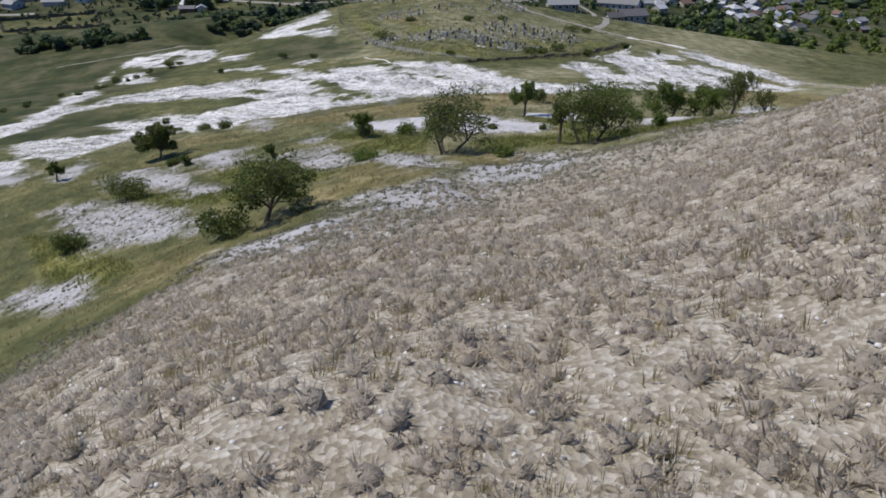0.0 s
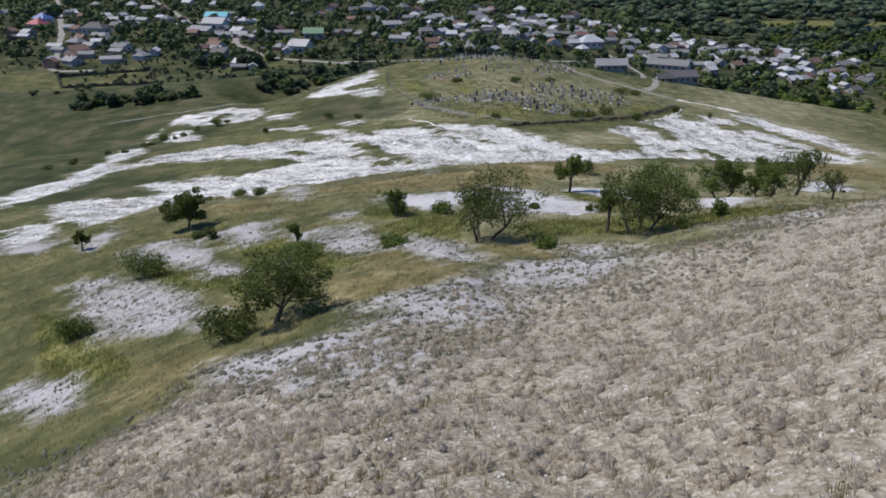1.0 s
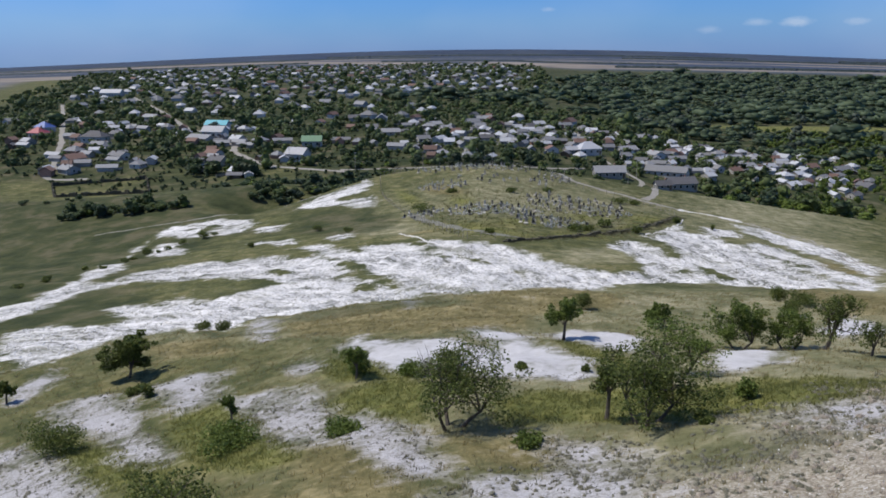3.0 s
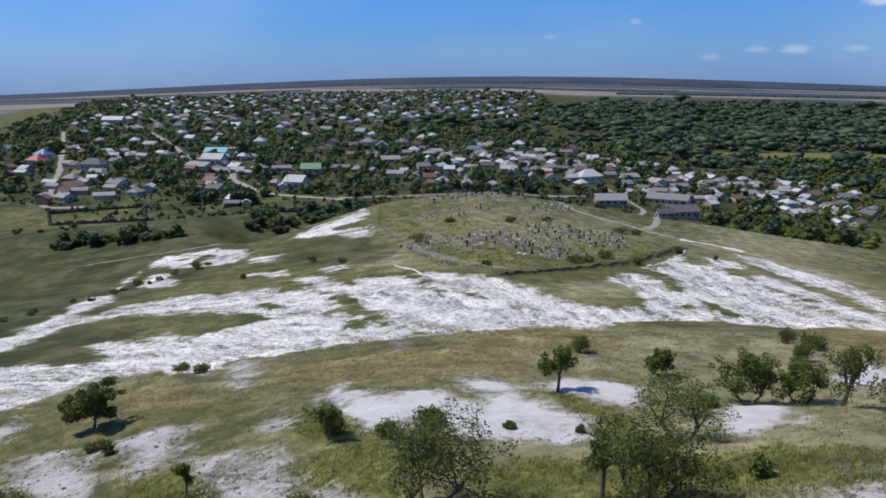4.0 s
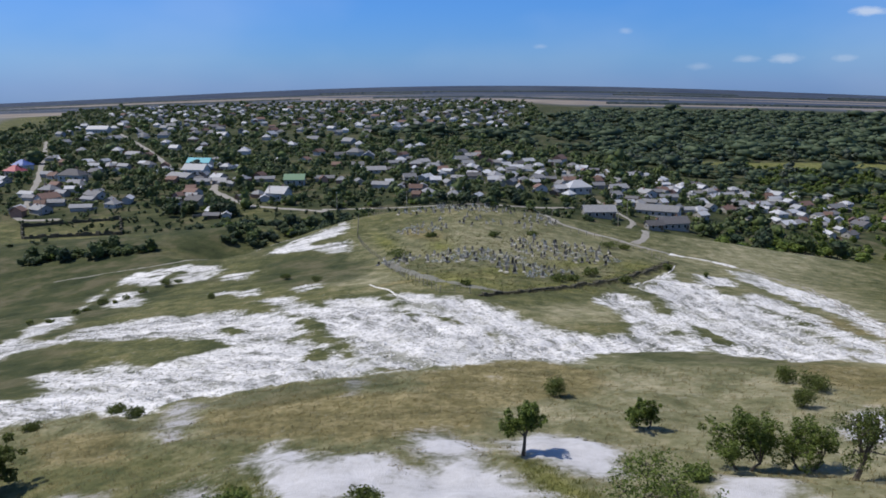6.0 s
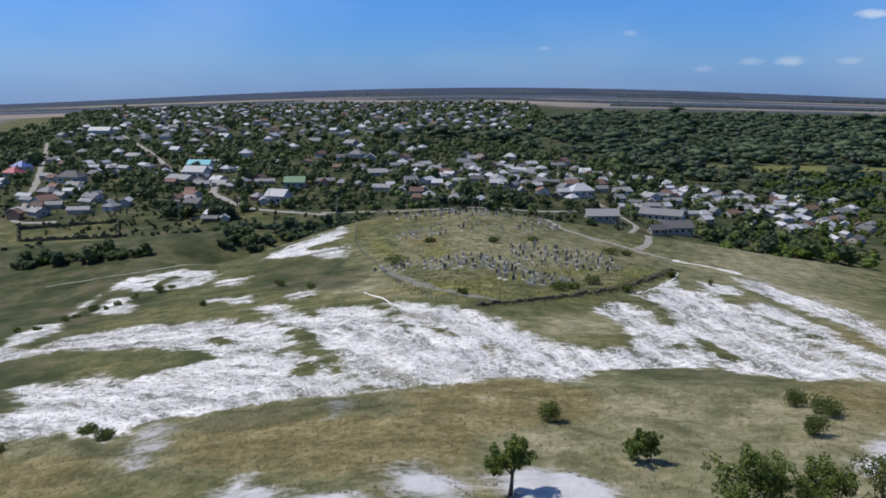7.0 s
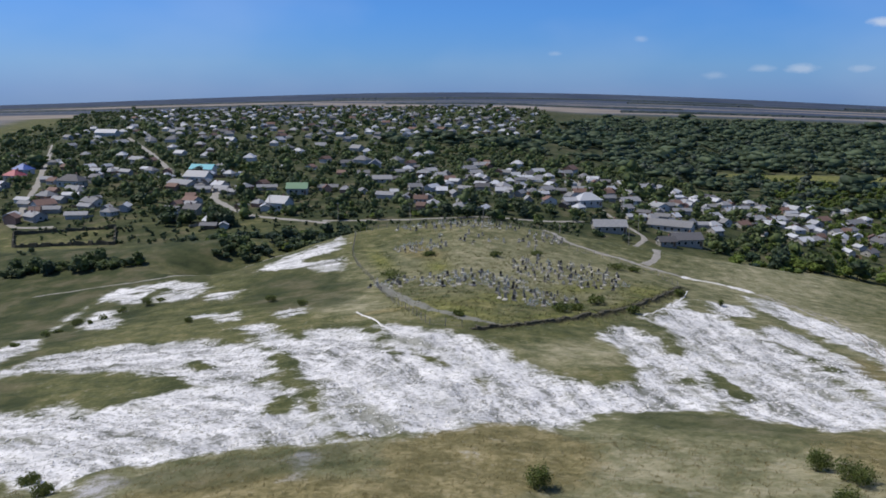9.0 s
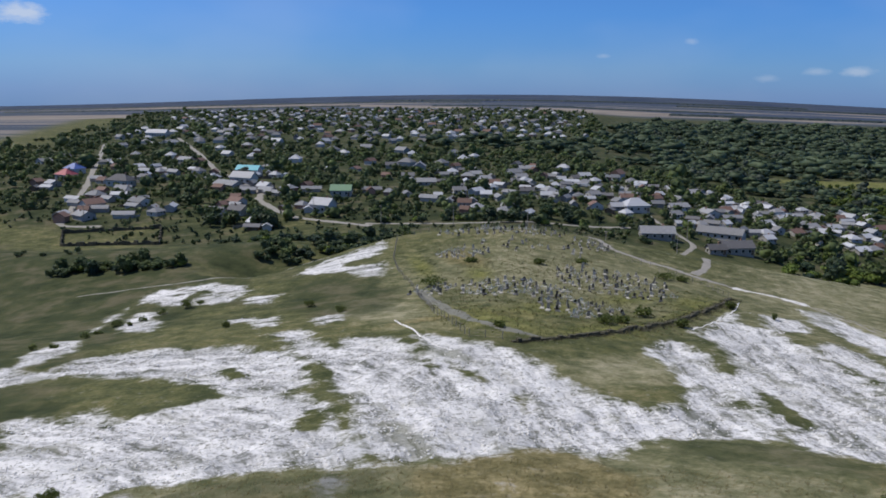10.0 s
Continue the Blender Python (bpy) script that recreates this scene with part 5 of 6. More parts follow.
# hedges, thickets and single trees near the foot of the hill: centre, spread, how many, kind, size
THICKETS_WEST = (
    (-116, 266, 17, 4.5, 72, 1, 0.78), (-96, 265, 3.5, 3, 8, 1, 0.85), (-150, 292, 12, 4, 10, 1, 0.5), (-117, 374, 18, 9, 26, 0, 1.1), (-68, 284, 8, 6, 20, 1, 0.95), (-57, 296, 8, 6, 26, 1, 1.05), (-46, 309, 7, 8, 22, 1, 1.1), (-80, 318, 18, 12, 26, 1, 1.1),
    (-52, 328, 13, 12, 26, 1, 1.2), (-50, 384, 14, 5, 12, 1, 1.0), (-10, 392, 24, 6, 16, 1, 1.0), (14, 408, 8, 4, 6, 0, 1.1))
THICKETS_EAST = (
    (46, 416, 6, 3, 4, 1, 0.8), (62, 380, 2, 2, 2, 1, 0.9), (112, 368, 13, 9, 20, 3, 1.5), (146, 396, 24, 9, 30, 3, 1.7))
for cx, cy, sx, sy, many, kind, size in THICKETS_WEST + THICKETS_EAST:
    for k in range(many):
        put_tree(cx + R.uniform(-sx, sx), cy + R.uniform(-sy, sy), kind if R.rand() < 0.7 else int(R.choice((0, 1, 3))), size * R.uniform(0.75, 1.15))
made = 0
while made < 42:
    x, y = R.uniform(-260, 235), R.uniform(378, 520)
    if clear(x, y, 1.0) and (x < 60 or y > 330 + x * 0.8):
        put_tree(x, y, int(R.choice(5, p=(0.32, 0.3, 0.16, 0.17, 0.05))), R.uniform(0.55, 1.0))
        made += 1


# farther trees: too many to count
def woods(name, spots, sizes, leaf_count, rng, material, label, squash=1.0, broad=1.0):
    protos = []
    for k in range(5):
        lobes = lobed(8.0 * squash, 7.5, rng, 3)
        s = crown_mesh("x", lobes, leaf_count, 0.95, material, rng, hollow=0.8, core=0.9, rings=3, sides=5)
        v = np.concatenate(s.v)
        f = np.array([q for q in s.f if len(q) == 4])
        protos.append((v, f))
    vs, fs, n = [], [], 0
    for (x, y, z), s in zip(spots, sizes):
        v, f = protos[rng.randint(5)]
        a = rng.uniform(0, math.tau)
        c, q = math.cos(a), math.sin(a)
        w = v @ np.array([[c, q, 0], [-q, c, 0], [0, 0, 1]]) * (s * broad, s * broad, s * rng.uniform(0.8, 1.2)) + (x, y, z - 0.25 * 8 * s * squash)
        vs.append(w)
        fs.append(f + n)
        n += len(v)
    return bulk(name, np.concatenate(vs), np.concatenate(fs), material, label, "trees")


def scatter(count, x0, x1, y0, y1, keep, rng):
    pts = []
    while len(pts) < count:
        x, y = rng.uniform(x0, x1, 4000), rng.uniform(y0, y1, 4000)
        ok = keep(x, y)
        pts.extend(zip(x[ok], y[ok]))
    pts = np.array(pts[:count])
    return np.column_stack([pts, relief(pts[:, 0], pts[:, 1])])


def meadow(x, y):
    return (((x - 335) / 150) ** 2 + ((y - 835) / 48) ** 2 < 1) | (((x - 560) / 120) ** 2 + ((y - 1010) / 40) ** 2 < 1)


def wood_mask(x, y):
    edge = np.interp(y, (560, 640, 700, 760, 830, 905, 915, 1400, 2000), (260, 190, 120, 20, -100, -110, 60, 130, 260)) + 14 * np.sin(y * 0.05)
    return (x > edge) & (x < 0.95 * y) & ~meadow(x, y)


def village_mask(x, y):
    left = -320 - (y - 400) * 0.40
    right = np.interp(y, (380, 560, 640, 760, 905, 915, 1950), (130, 235, 190, 20, -100, 80, 110))
    return (x > left) & (x < right) & (np.hypot(x + 230, (y - 700) * 0.9) > 0)


rng = np.random.RandomState(5)
near = scatter(4000, -420, 260, 385, 760, village_mask, rng)
ok = np.array([clear(x, y, 0.3) for x, y, _ in near])
near = near[ok]
woods("garden_trees", near, np.exp(rng.normal(-0.52, 0.42, len(near))), 26, rng, LEAF_VILLAGE_HAZE, "dense garden trees between the village houses", 0.85, 1.15)
far = scatter(3100, -1000, 160, 760, 2000, village_mask, rng)
ok = np.array([all((x - a) ** 2 + (y - b) ** 2 > (c * 0.8) ** 2 for a, b, c in BUILT if abs(b - y) < 15 and abs(a - x) < 15) and free_of_roads(x, y, 5) for x, y, _ in far])
far = far[ok]
woods("village_trees", far, np.exp(rng.normal(-0.25, 0.38, len(far))), 16, rng, LEAF_VILLAGE_HAZE, "dark trees between the farther village houses", 0.85, 1.25)
wood = scatter(4000, -110, 1300, 560, 1800, wood_mask, rng)
tall = np.exp(rng.normal(0.22, 0.36, len(wood))) * np.where(wood[:, 1] > 900, 1.3, 0.95)
woods("woodland", wood, tall, 15, rng, LEAF_WOOD_HAZE, "broad dark riverside woodland on the flood plain", 0.72, 1.85)
willow = scatter(420, 100, 1100, 640, 1700, wood_mask, rng)
woods("willows", willow, rng.uniform(1.1, 1.9, len(willow)), 30, rng, LEAF_WILLOW, "grey-green willows in the riverside woodland", 1.0, 1.25)
scrub = scatter(560, 110, 330, 400, 800, lambda x, y: (x > 175 + (y - 400) * 0.15) | ((y < 470) & (x > 105 + (y - 400) * 0.9) & (x < 190)), rng)
scrub = scrub[np.array([clear(x, y, 0.5) for x, y, _ in scrub])]
woods("riverside_scrub", scrub, rng.uniform(0.5, 1.0, len(scrub)), 40, rng, LEAF_BRIGHT, "bright green scrub between village and woodland")


# low hedges and garden beds between the yards
low = scatter(1500, -270, 40, 300, 470, lambda x, y: (y > 352 + 0.10 * np.abs(x + 110)) | ((x < -70) & (y > 322) & (x > -175) & (y > 345 - 0.2 * (x + 175))), rng)
low = low[np.array([clear(x, y, 0.2) for x, y, _ in low])]
low[:, 0] = np.where(rng.rand(len(low)) < 0.5, np.round(low[:, 0] / 11.0) * 11.0 + rng.uniform(-1, 1, len(low)), low[:, 0])
low = low[np.array([clear(x, y, 0.2) for x, y, _ in low])]
low[:, 2] = relief(low[:, 0], low[:, 1])
woods("garden_bushes", low, rng.uniform(0.16, 0.34, len(low)), 8, rng, LEAF_VILLAGE_HAZE, "low garden bushes and hedge rows beside the yards", 0.9, 1.3)


def belt(x0, x1, y0, tilt, tall, seed):
    """A far tree belt: a long low bank of foliage with an uneven top."""
    r = np.random.RandomState(seed)
    x = np.arange(x0, x1, 9.0)
    y = y0 + tilt * (x - x0) + r.uniform(-4, 4, len(x))
    z = land(x, y)
    h = 0.6 * tall * r.uniform(0.8, 1.1, len(x))
    v = np.stack([np.column_stack([x, y - 16, z - 1]), np.column_stack([x + r.uniform(-3, 3, len(x)), y - 9, z + 0.75 * h]),
                  np.column_stack([x + r.uniform(-3, 3, len(x)), y, z + h]), np.column_stack([x, y + 16, z - 1])], 1)
    s = Soup()
    s.add(v, [(4 * i + k, 4 * i + 4 + k, 4 * i + 5 + k, 4 * i + 1 + k) for i in range(len(x) - 1) for k in range(3)])
    tagged(new("tree_belt", s.mesh("tree_belt", LEAF_FAR_HAZE)), "distant dark tree belt between fields, haze blue in its colour", "trees", kind="stuff")


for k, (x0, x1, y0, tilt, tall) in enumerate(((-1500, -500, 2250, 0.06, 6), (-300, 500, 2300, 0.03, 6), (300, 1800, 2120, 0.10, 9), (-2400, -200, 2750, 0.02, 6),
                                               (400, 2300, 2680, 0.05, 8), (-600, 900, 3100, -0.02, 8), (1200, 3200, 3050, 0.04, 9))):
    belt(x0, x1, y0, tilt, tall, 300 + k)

# ---- graveyard ----
def grave(style):
    """A grave plot: a low kerb and slab, and a headstone or cross."""
    root = new("grave")
    slab = Soup()
    slab.box((0, 0, -0.2), (1.0, 2.0, 0.36), 0, 0.96)
    slab.box((0, 0, 0.16), (0.7, 1.6, 0.08), 0, 0.92)
    part("slab", slab, CONCRETE if style != 2 else GRANITE, root)
    stone = Soup()
    if style in (0, 2):
        stone.box((0, 0.95, 0.1), (0.75, 0.3, 0.18))
        stone.box((0, 0.95, 0.28), (0.6, 0.12, 0.95), 0, 0.94)
        stone.add([(-0.28, 0.895, 1.23), (0.28, 0.895, 1.23), (0, 0.895, 1.38), (-0.28, 1.005, 1.23), (0.28, 1.005, 1.23), (0, 1.005, 1.38)],
                  ((0, 1, 2), (3, 5, 4), (0, 3, 4, 1), (1, 4, 5, 2), (2, 5, 3, 0)))
        part("headstone", stone, GRANITE if style == 2 else (CONCRETE), root)
    elif style in (1, 4):
        stone.box((0, 0.95, -0.1), (0.09, 0.09, 1.75))
        stone.box((0, 0.95, 1.15), (0.75, 0.08, 0.09))
        stone.box((0, 0.95, 0.8), (0.4, 0.075, 0.08), 0)
        part("cross", stone, SILVER_PAINT if style == 1 else BLUE_PAINT, root)
    else:
        stone.box((0, 0.95, 0.0), (0.5, 0.4, 1.25), 0, 0.55)
        stone.box((0, 0.95, 1.25), (0.06, 0.06, 0.35))
        stone.box((0, 0.95, 1.42), (0.26, 0.05, 0.06))
        part("pillar", stone, BLUE_PAINT, root)
    if style in (1, 3, 4):
        paint = (SILVER_PAINT, BLUE_PAINT, CONCRETE)[style % 3]
        for z in (0.22, 0.52):
            ring, faces = Soup(), []
            for o, h in ((0.92, 0.0), (0.88, 0.0), (0.88, 0.05), (0.92, 0.05)):
                ring.v.append(np.array([(-o, -o - 0.4, z + h), (o, -o - 0.4, z + h), (o, o + 0.45, z + h), (-o, o + 0.45, z + h)]))
            for k in range(4):
                for i in range(4):
                    j, m = (i + 1) % 4, (k + 1) % 4
                    faces.append((k * 4 + i, k * 4 + j, m * 4 + j, m * 4 + i))
            ring.f = faces
            part("rail", ring, paint, root)
        for x in (-0.9, 0.9):
            for y in (-1.3, 1.35):
                post = Soup()
                post.box((x, y, -0.2), (0.07, 0.07, 0.85))
                part("post", post, paint, root)
    return tagged(root, ("grave with a grey headstone and concrete slab", "grave with a silver metal cross and low railing", "grave with a black granite headstone",
                         "grave with a blue metal pillar and low railing", "grave with a blue metal cross and low railing")[style], "grave", "graves in the hilltop graveyard")


PLOTS = [grave(k) for k in range(5)]
# clusters: centre, spread, how many
first = set()
laid = []
for cx, cy, sx, sy, many in ((3, 209, 11, 9, 72), (24, 230, 13, 15, 120), (15, 195, 8, 9, 48), (-14, 211, 5, 6, 18), (-4, 281, 18, 6, 70), (-12, 252, 7, 5, 24), (21, 273, 5, 5, 22), (3, 260, 16, 8, 20)):
    tries = 0
    while many and tries < 900:
        tries += 1
        x, y = cx + sx * R.uniform(-1, 1), cy + sy * R.uniform(-1, 1)
        y = round(y / 3.2) * 3.2 + R.uniform(-0.9, 0.9)
        if ((x - cx) / sx) ** 2 + ((y - cy) / sy) ** 2 > 1.15 or any((x - a) ** 2 + (y - b) ** 2 < 3.2 for a, b in laid):
            continue
        laid.append((x, y))
        many -= 1
        style = int(R.choice(5, p=(0.56, 0.16, 0.14, 0.05, 0.09)))
        m = pose(x, y, ground_at(x, y) + 0.02, 0, 0, R.uniform(-22, 22)) @ Matrix.Diagonal((R.uniform(0.6, 1.1), R.uniform(0.6, 1.0), R.uniform(0.5, 1.15), 1))
        if style in first:
            copy_thing(PLOTS[style], m)
        else:
            first.add(style)
            PLOTS[style].matrix_basis = m
for bx, by, bh, bw in ((-15.5, 217.6, 2.2, 7.5), (-9, 240, 1.5, 3.4), (7.3, 240.5, 1.6, 4), (17.5, 249.6, 1.5, 3.6), (37.7, 247, 2.2, 6), (19, 183.3, 1.8, 4.5),
                       (26.5, 195, 2.0, 4), (32.6, 188.6, 1.8, 3.2), (1.6, 170, 1.0, 2.4), (48, 221.5, 2.0, 3.2), (22, 186, 1.4, 3.4), (-33, 290, 2.0, 4), (42, 248, 1.8, 4.0)):
    b = bush("bush", (bx, by), bh, bw, "dark rounded bush among the graves", LEAF, int(by * 3), count=420, leaf=0.24)
    b["group"] = "bushes in the graveyard"


def fence(line, gap, tall, label, solid):
    """A graveyard fence: posts with netting rails, or a low dark bank wall of rough stones."""
    root = new("fence" if not solid else "stone_wall")
    pts = np.array(line, float)
    at = np.concatenate([[0], np.cumsum(np.hypot(*np.diff(pts, axis=0).T))])
    s = np.arange(0, at[-1], gap)
    x, y = np.interp(s, at, pts[:, 0]), np.interp(s, at, pts[:, 1])
    z = relief(x, y)
    for i in range(len(s)):
        if solid:
            if i + 1 == len(s):
                break
            stone = Soup()
            a = math.atan2(y[i + 1] - y[i], x[i + 1] - x[i])
            k = tall * R.uniform(0.6, 1.25)
            stone.box(((x[i] + x[i + 1]) / 2, (y[i] + y[i + 1]) / 2, min(z[i], z[i + 1]) - 0.3), (gap * R.uniform(1.1, 1.5), 0.9 * R.uniform(0.7, 1.3), k + 0.3), a + R.uniform(-0.25, 0.25), 0.66, (R.uniform(-0.1, 0.1), R.uniform(-0.1, 0.1)))
            part("stone_block", stone, STONE_WALL, root)
            continue
        post = Soup()
        post.box((x[i], y[i], z[i] - 0.3), (0.09, 0.09, tall + 0.3))
        part("post", post, POLE_WOOD, root)
        if i + 1 < len(s):
            rail = Soup()
            for h in np.linspace(0.25, tall - 0.1, 3):
                rail.tube([(x[i], y[i], z[i] + h), (x[i + 1], y[i + 1], z[i + 1] + h)], [0.015, 0.015], 3)
            part("wire", rail, POLE_WOOD, root)
    return tagged(root, label, "fence" if not solid else "wall")


# earth bank built as blocks; their dark colour also carries its shade
fence(((4, 160.5), (11, 165), (21, 176.5), (30, 190), (40, 210), (47, 225), (50.5, 234)), 0.8, 0.5, "low dark bank wall of rough blocks along the graveyard", True)
fence(((-30, 251.5), (-33.7, 278), (-28, 286), (-11, 289), (10, 290), (20.5, 286)), 2.6, 1.5, "weathered post and wire fence round the graveyard", False)
fence(((-30, 251.5), (-26, 236), (-20.2, 219), (-10.4, 184), (-2.3, 162), (4, 160.5)), 2.6, 1.3, "grey wire fence along the graveyard", False)
fence(((50.5, 236), (47.5, 247), (40, 256), (32, 262), (24, 268), (20.5, 286)), 2.6, 1.3, "grey wire fence beside the lane", False)
fence(((-184, 354), (-166, 359), (-147, 364), (-134, 335), (-153, 335), (-172, 333), (-184, 354)), 1.6, 1.5, "dark stone wall round a grassy plot", True)


def board_fence(panels):
    """A yard fence: posts and close-set board panels of 2.5 m."""
    root = new("garden_fence")
    for i in range(panels + 1):
        s = Soup()
        s.box((2.5 * i, 0, -0.6), (0.12, 0.12, 2.1))
        part("post", s, POLE_WOOD, root)
    for i in range(panels):
        s = Soup()
        s.box((2.5 * i + 1.25, 0, 0.05), (2.42, 0.05, 1.35), 0, 1.0)
        part("panel", s, (GREY_WALL, DOOR_WOOD, FRAME_WHITE)[panels % 3], root)
    return tagged(root, ("weathered grey board fence round a yard", "dark brown board fence round a yard", "whitewashed board fence round a yard")[panels % 3], "fence", "yard fences")


yard_fences, used = {k: board_fence(k) for k in (3, 4, 5, 6)}, set()
for hx, hy, hw in LANE_WEST + ROW_MIDDLE + ROW_EAST:
    if R.rand() < 0.55:
        k = int(R.choice((3, 4, 5, 6)))
        a = R.choice((-22, 68, 8, 98))
        x, y = hx - hw * 0.8 + R.uniform(-3, 3), hy - hw * 0.75 - R.uniform(1, 5)
        m = pose(x, y, ground_at(x, y), 0, 0, a)
        if k in used:
            copy_thing(yard_fences[k], m)
        else:
            used.add(k)
            yard_fences[k].matrix_basis = m


def utility_pole(x, y, turn):
    root = new("utility_pole")
    s = Soup()
    s.tube([(0, 0, -0.5), (0, 0, 8.0)], [0.15, 0.10], 7)
    part("pole", s, POLE_WOOD, root)
    c = Soup()
    c.box((0, 0, 7.4), (1.7, 0.12, 0.14))
    part("crossarm", c, POLE_WOOD, root)
    for k in (-0.7, 0.0, 0.7):
        i = Soup()
        i.tube([(k, 0, 7.52), (k, 0, 7.75)], [0.05, 0.04], 6)
        part("insulator", i, FRAME_WHITE, root)
    root.matrix_basis = pose(x, y, ground_at(x, y), 0, 0, turn)
    return tagged(root, "weathered wooden utility pole with a crossarm", "utility pole", "poles along the roads")


first_pole = utility_pole(-58, 376, 70)
for px, py in ((-28, 374), (2, 362), (30, 338), (-92, 396), (-122, 430), (60, 372), (70, 410), (56, 470), (-185, 372), (-214, 430), (-246, 498), (46, 520)):
    copy_thing(first_pole, pose(px, py, ground_at(px, py), 0, 0, R.uniform(0, 180)))


# low shrubs along the broken chalk edge of the spur
for k in range(12):
    bx, by = -72 - 1.3 * k + R.uniform(-2, 2), 226 - 6.2 * k + R.uniform(-3, 3)
    bush("bush", (bx, by), R.uniform(0.8, 1.6), R.uniform(1.2, 2.8), "small dark shrub on a broken chalk edge", LEAF, 700 + k, count=200, leaf=0.2)

# ---- grass and stones ----
def tufts(name, pts, tall, spread, blades, width, material, label, rng):
    """Many tufts, each a spray of single narrow blades."""
    n = len(pts)
    base = np.repeat(pts, blades, axis=0)
    m = n * blades
    a = rng.uniform(0, math.tau, m)
    big = np.repeat(rng.uniform(0.55, 1.3, n), blades)
    r = spread * big * np.sqrt(rng.uniform(0, 1, m))
    foot = base + np.column_stack([r * 0.6 * np.cos(a), r * 0.6 * np.sin(a), np.full(m, -0.03)])
    h = tall * big * rng.uniform(0.55, 1.1, m) * np.sqrt(np.maximum(0.1, 1.05 - (r / (spread * big)) ** 2))
    out = r * rng.uniform(0.2, 1.1, m)
    tip = foot + np.column_stack([out * np.cos(a), out * np.sin(a), h])
    side = np.column_stack([-np.sin(a + 0.8), np.cos(a + 0.8), np.zeros(m)]) * (width * rng.uniform(0.6, 1.3, m))[:, None]
    v = np.stack([foot - side, foot + side, tip], 1).reshape(-1, 3)
    return bulk(name, v, np.arange(3 * m).reshape(m, 3), material, label, "grass")


def on_land(count, x0, x1, y0, y1, keep, rng):
    return scatter(count, x0, x1, y0, y1, keep, rng)


rng = np.random.RandomState(8)
open_steppe = lambda x, y: (steppe_at(x, y) > 0.45) & (np.abs(x) < 8 + 0.75 * y) & (y < 60)
nearer = lambda x, y: open_steppe(x, y) & (rng.uniform(0, 1, len(x)) < np.clip(1.35 - y / 34, 0.16, 1))


def cushions(name, pts, size, flat, sprays, mass, material, label, rng):
    """Low rounded plant cushions: uneven soft domes, and the short fine sprigs that stand out of them."""
    n, sides = len(pts), 6
    scale = size * np.exp(np.clip(rng.normal(0, 0.36, n), -0.8, 0.5))
    unit = np.array([(r * math.cos(math.tau * (k + 0.5 * (j % 2)) / sides), r * math.sin(math.tau * (k + 0.5 * (j % 2)) / sides), h) for j, (r, h) in enumerate(((1.0, -0.15), (0.78, 0.62), (0.05, 1.0))) for k in range(sides)])
    v = unit[None] * scale[:, None, None] * (0.74, 0.74, 0.70 * flat) * rng.uniform(0.75, 1.2, (n, len(unit), 1)) + pts[:, None]
    f = np.array([(j * sides + k, j * sides + (k + 1) % sides, (j + 1) * sides + (k + 1) % sides, (j + 1) * sides + k) for j in range(2) for k in range(sides)])
    domes = bulk(name, v.reshape(-1, 3), (f[None] + len(unit) * np.arange(n)[:, None, None]).reshape(-1, 4), mass, label, "grass")
    domes.data.polygons.foreach_set("use_smooth", np.ones(len(domes.data.polygons), bool))
    big, m = np.repeat(scale, sprays), n * sprays
    d = rng.normal(size=(m, 3))
    d[:, 2] = np.abs(d[:, 2])
    d /= np.linalg.norm(d, axis=1)[:, None]
    at = np.repeat(pts, sprays, axis=0) + d * (big * rng.uniform(0.6, 0.9, m))[:, None] * (1, 1, flat)
    way = d * (1, 1, 0.6) + rng.normal(0, 0.4, (m, 3)) + (0, 0, 0.55)
    way /= np.linalg.norm(way, axis=1)[:, None]
    side = np.cross(way, rng.normal(size=(m, 3)))
    side /= np.linalg.norm(side, axis=1)[:, None] + 1e-9
    s = (0.46 * big * rng.uniform(0.5, 1.5, m))[:, None]
    v = np.stack([at - side * s * 0.13 - way * s * 0.4, at + side * s * 0.13 - way * s * 0.4, at + way * s], 1).reshape(-1, 3)
    return bulk(name.replace("cushions", "sprigs"), v, np.arange(3 * m).reshape(m, 3), material, "fine short sprigs on the " + name.replace("_", " "), "grass")


sage = on_land(9000, -22, 34, 3, 56, lambda x, y: nearer(x, y) & (ripple(x, y, 2.5, 21) > -0.7), rng)
cushions("sage_cushions", sage, 0.15, 0.66, 30, SAGE_MASS, SAGE, "rounded taupe sage cushions on stony ground", rng)
dots = on_land(3600, -34, 26, 18, 78, lambda x, y: ((outlines(STONY, x, y, 2.0) > 0.4) | ((pale_at(x, y) > 0.4) & (rng.uniform(0, 1, len(x)) < 0.22)) | ((np.abs(steppe_at(x, y) - 0.5) < 0.42) & (y > 22))) & (outlines(PALE_BARE, x, y, 1.5) < 0.5) & (ripple(x, y, 1.6, 33) > -0.35), rng)
cushions("herb_cushions", dots, 0.105, 0.8, 22, HERB_MASS, HERB_CUSHION, "dark grey-green herb cushions on pale stony ground", rng)
tufts("straw_tufts", on_land(9000, -20, 36, 3, 60, lambda x, y: nearer(x, y) & (ripple(x, y, 6, 22) > -0.4), rng), 0.25, 0.15, 12, 0.006, STRAW, "thin dry straw-coloured grass tufts on the slope", rng)
tufts("dry_tufts", on_land(2200, -20, 36, 3, 60, lambda x, y: nearer(x, y) & (ripple(x, y, 4, 27) > 0.1), rng), 0.26, 0.17, 18, 0.009, GRASS_GOLD, "yellowish feather-grass tufts on the slope", rng)
tufts("dark_tufts", on_land(700, -20, 34, 3, 54, lambda x, y: nearer(x, y), rng), 0.12, 0.20, 24, 0.012, TUFT_DARK, "dark low herb cushions on stony ground", rng)
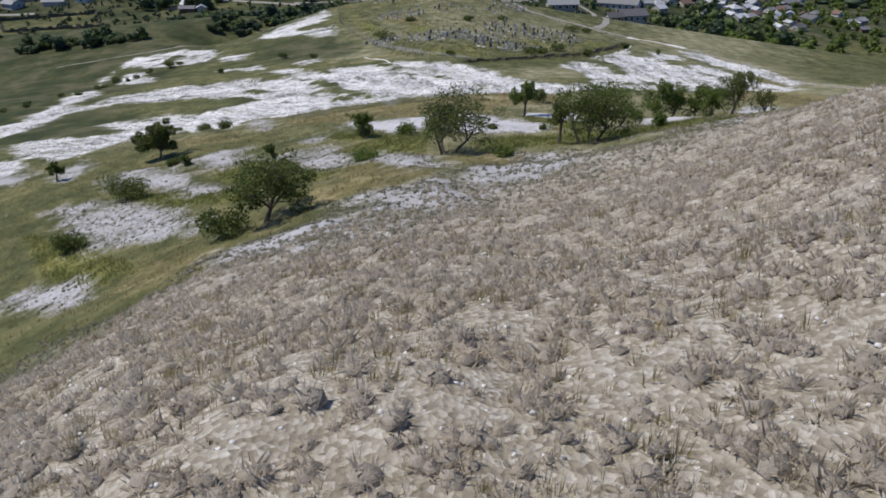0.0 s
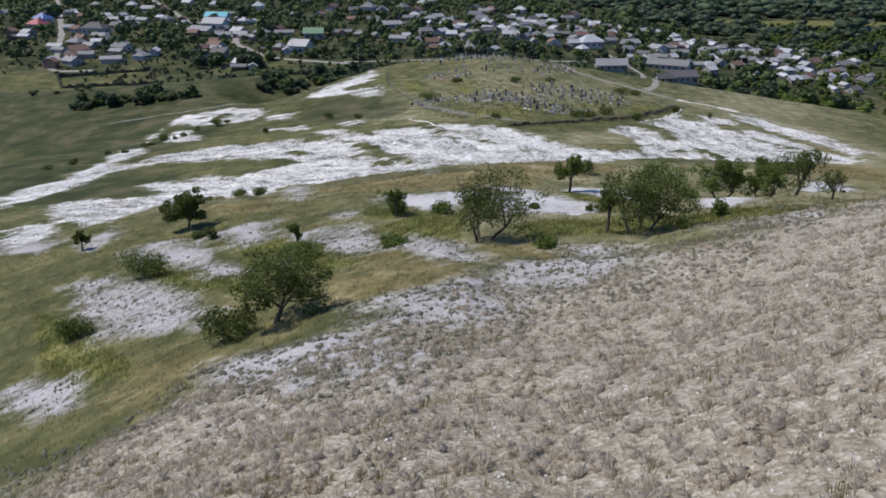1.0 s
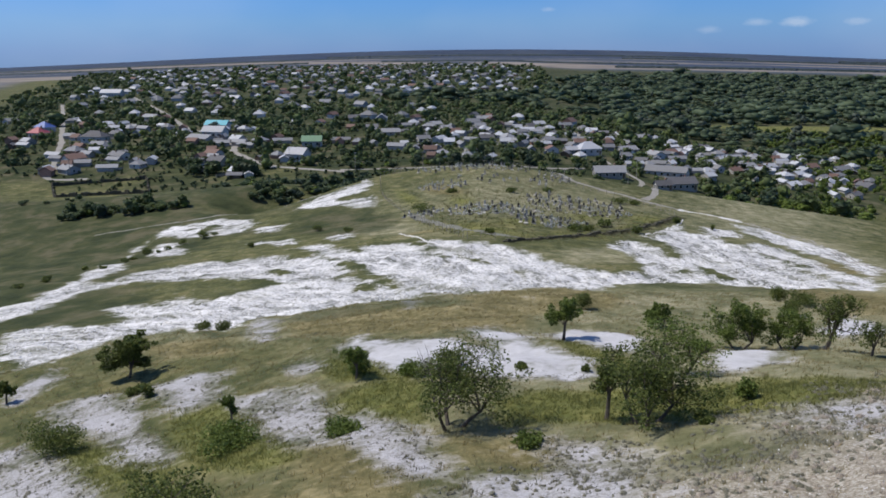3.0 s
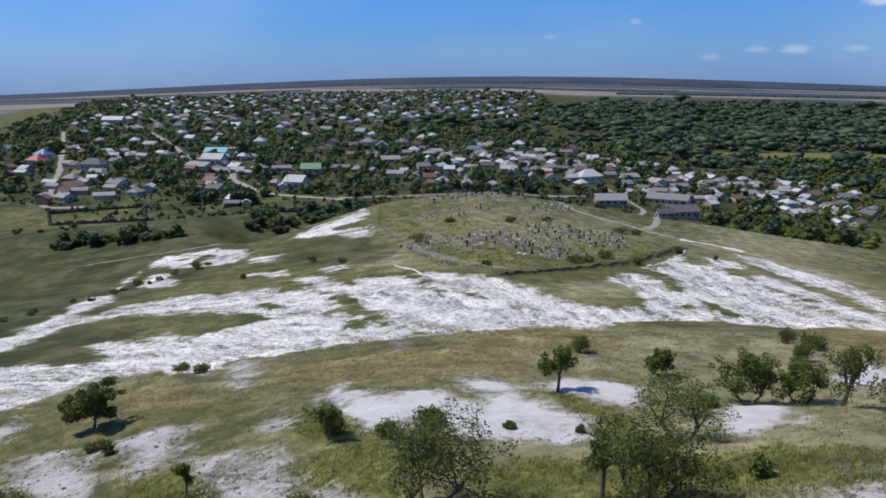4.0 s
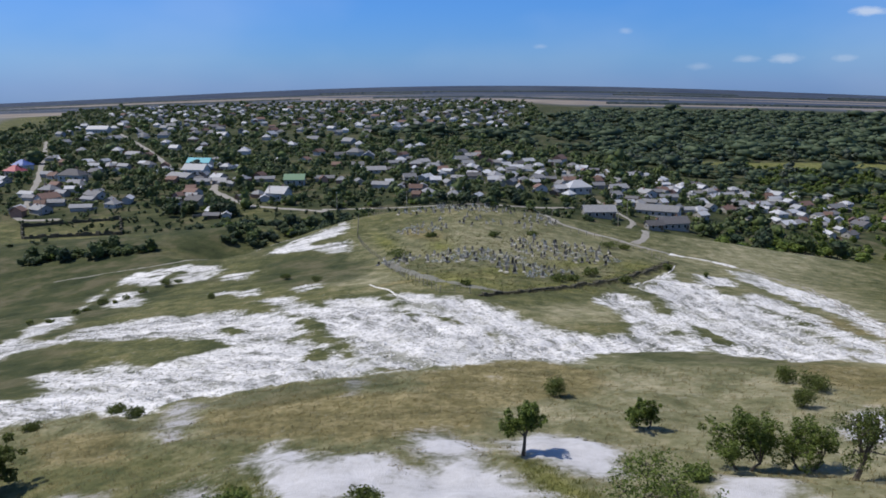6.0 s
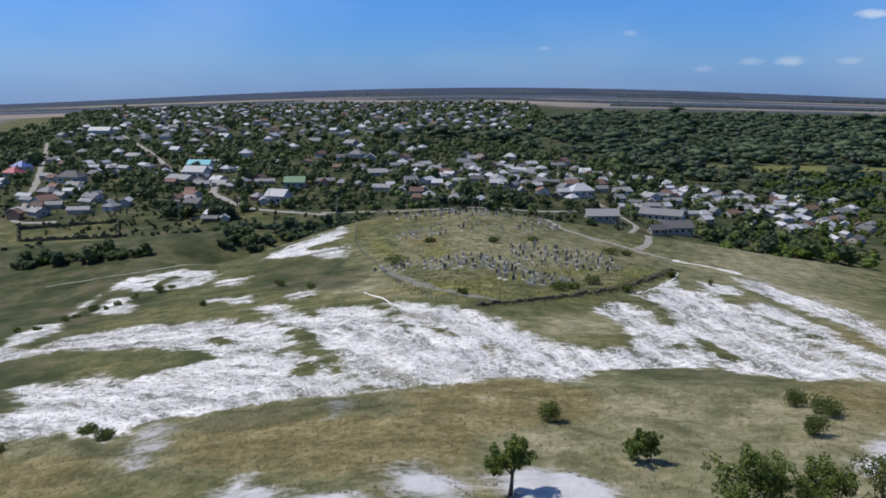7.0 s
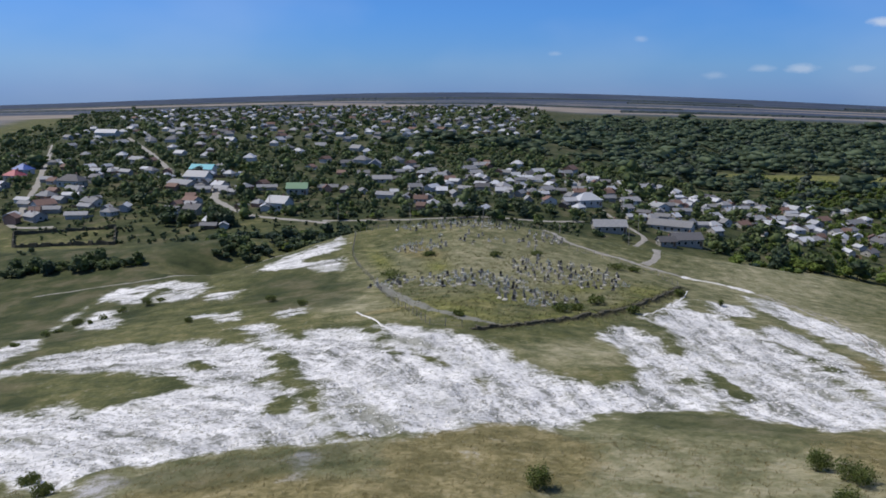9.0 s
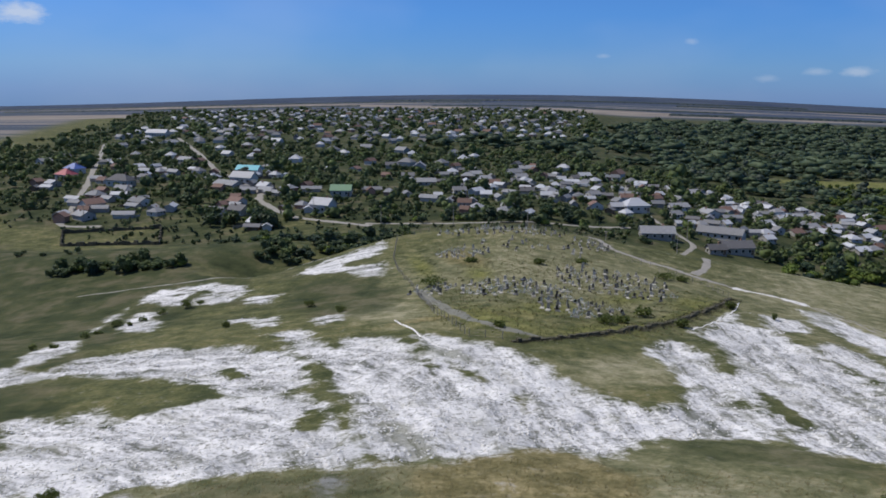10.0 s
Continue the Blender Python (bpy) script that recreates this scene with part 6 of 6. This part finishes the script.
tufts("green_grass", on_land(7000, -50, 30, 25, 105, lambda x, y: (lush_at(x, y) > 0.45) & (pale_at(x, y) < 0.55), rng), 0.26, 0.30, 10, 0.020, GRASS_GREEN, "rank yellow-green meadow grass", rng)
tufts("golden_grass", on_land(15000, -48, 42, 22, 106, lambda x, y: (chalk_at(x, y) < 0.42) & (pale_at(x, y) < 0.5) & (steppe_at(x, y) < 0.7) & (lush_at(x, y) < 0.5), rng), 0.28, 0.28, 9, 0.016, GRASS_GOLD, "tall dry golden grass", rng)
tufts("chalk_tufts", on_land(6000, -75, 70, 25, 185, lambda x, y: (chalk_at(x, y) > 0.5) | ((pale_at(x, y) > 0.40) & (pale_at(x, y) < 0.62)), rng), 0.14, 0.22, 10, 0.022, TUFT_DARK, "sparse dark tufts growing on bare chalk", rng)

tufts("graveyard_grass", on_land(2600, -24, 50, 164, 290, lambda x, y: (((x - 13) / 30) ** 2 + ((y - 212) / 40) ** 2 < 1) | (((x - 2) / 24) ** 2 + ((y - 262) / 24) ** 2 < 1), rng), 0.36, 0.55, 9, 0.045, DRY_GRASS, "tall dry grass between the graves", rng)
tufts("graveyard_weeds", on_land(1500, -24, 52, 160, 290, lambda x, y: (cover(GRAVE_LUSH, x, y) > 0.4) | (((x - 13) / 30) ** 2 + ((y - 212) / 40) ** 2 < 0.8), rng), 0.45, 0.6, 9, 0.05, WEED_GREEN, "rank green weeds between the graves", rng)
wall_x, wall_y = np.array((4, 11, 21, 30, 40, 47, 50.5)), np.array((160.5, 165, 176.5, 190, 210, 225, 234))
along = rng.uniform(160.5, 234, 900)
bank = np.column_stack([np.interp(along, wall_y, wall_x) + rng.normal(0.3, 0.9, 900), along])
bank = np.column_stack([bank, relief(bank[:, 0], bank[:, 1])])
tufts("wall_weeds", bank, 0.55, 0.6, 12, 0.05, TUFT_DARK, "dark weeds growing along the stone wall", rng)
tufts("stony_tufts", on_land(1800, -30, 24, 22, 62, lambda x, y: pale_at(x, y) > 0.42, rng), 0.15, 0.24, 14, 0.018, TUFT_DARK, "grey-green tufts scattered over pale stony ground", rng)


def stones(name, pts, size, rng, label):
    """Rough low chalk stones, eight corners each."""
    corner = np.array([(-1, -1, -0.5), (1, -1, -0.5), (1, 1, -0.5), (-1, 1, -0.5), (-0.6, -0.6, 0.6), (0.6, -0.6, 0.6), (0.6, 0.6, 0.6), (-0.6, 0.6, 0.6)])
    n = len(pts)
    s = size * rng.uniform(0.4, 1.3, (n, 1, 1)) * rng.uniform(0.6, 1.2, (n, 1, 3))
    v = corner[None] * s * rng.uniform(0.75, 1.25, (n, 8, 3))
    a = rng.uniform(0, math.tau, n)
    c, q = np.cos(a)[:, None], np.sin(a)[:, None]
    v = np.stack([v[..., 0] * c - v[..., 1] * q, v[..., 0] * q + v[..., 1] * c, v[..., 2]], -1) + pts[:, None]
    f = np.array(((3, 2, 1, 0), (4, 5, 6, 7), (0, 1, 5, 4), (1, 2, 6, 5), (2, 3, 7, 6), (3, 0, 4, 7)))
    return bulk(name, v.reshape(-1, 3), (f[None] + 8 * np.arange(n)[:, None, None]).reshape(-1, 4), CHALK, label, "stones")


stones("slope_stones", on_land(7000, -20, 34, 3, 45, open_steppe, rng), 0.028, rng, "scattered small pale chalk stones")
stones("chalk_rubble", on_land(7000, -75, 75, 25, 215, lambda x, y: chalk_at(x, y) > 0.52, rng), 0.14, rng, "broken white chalk rubble on the outcrops")
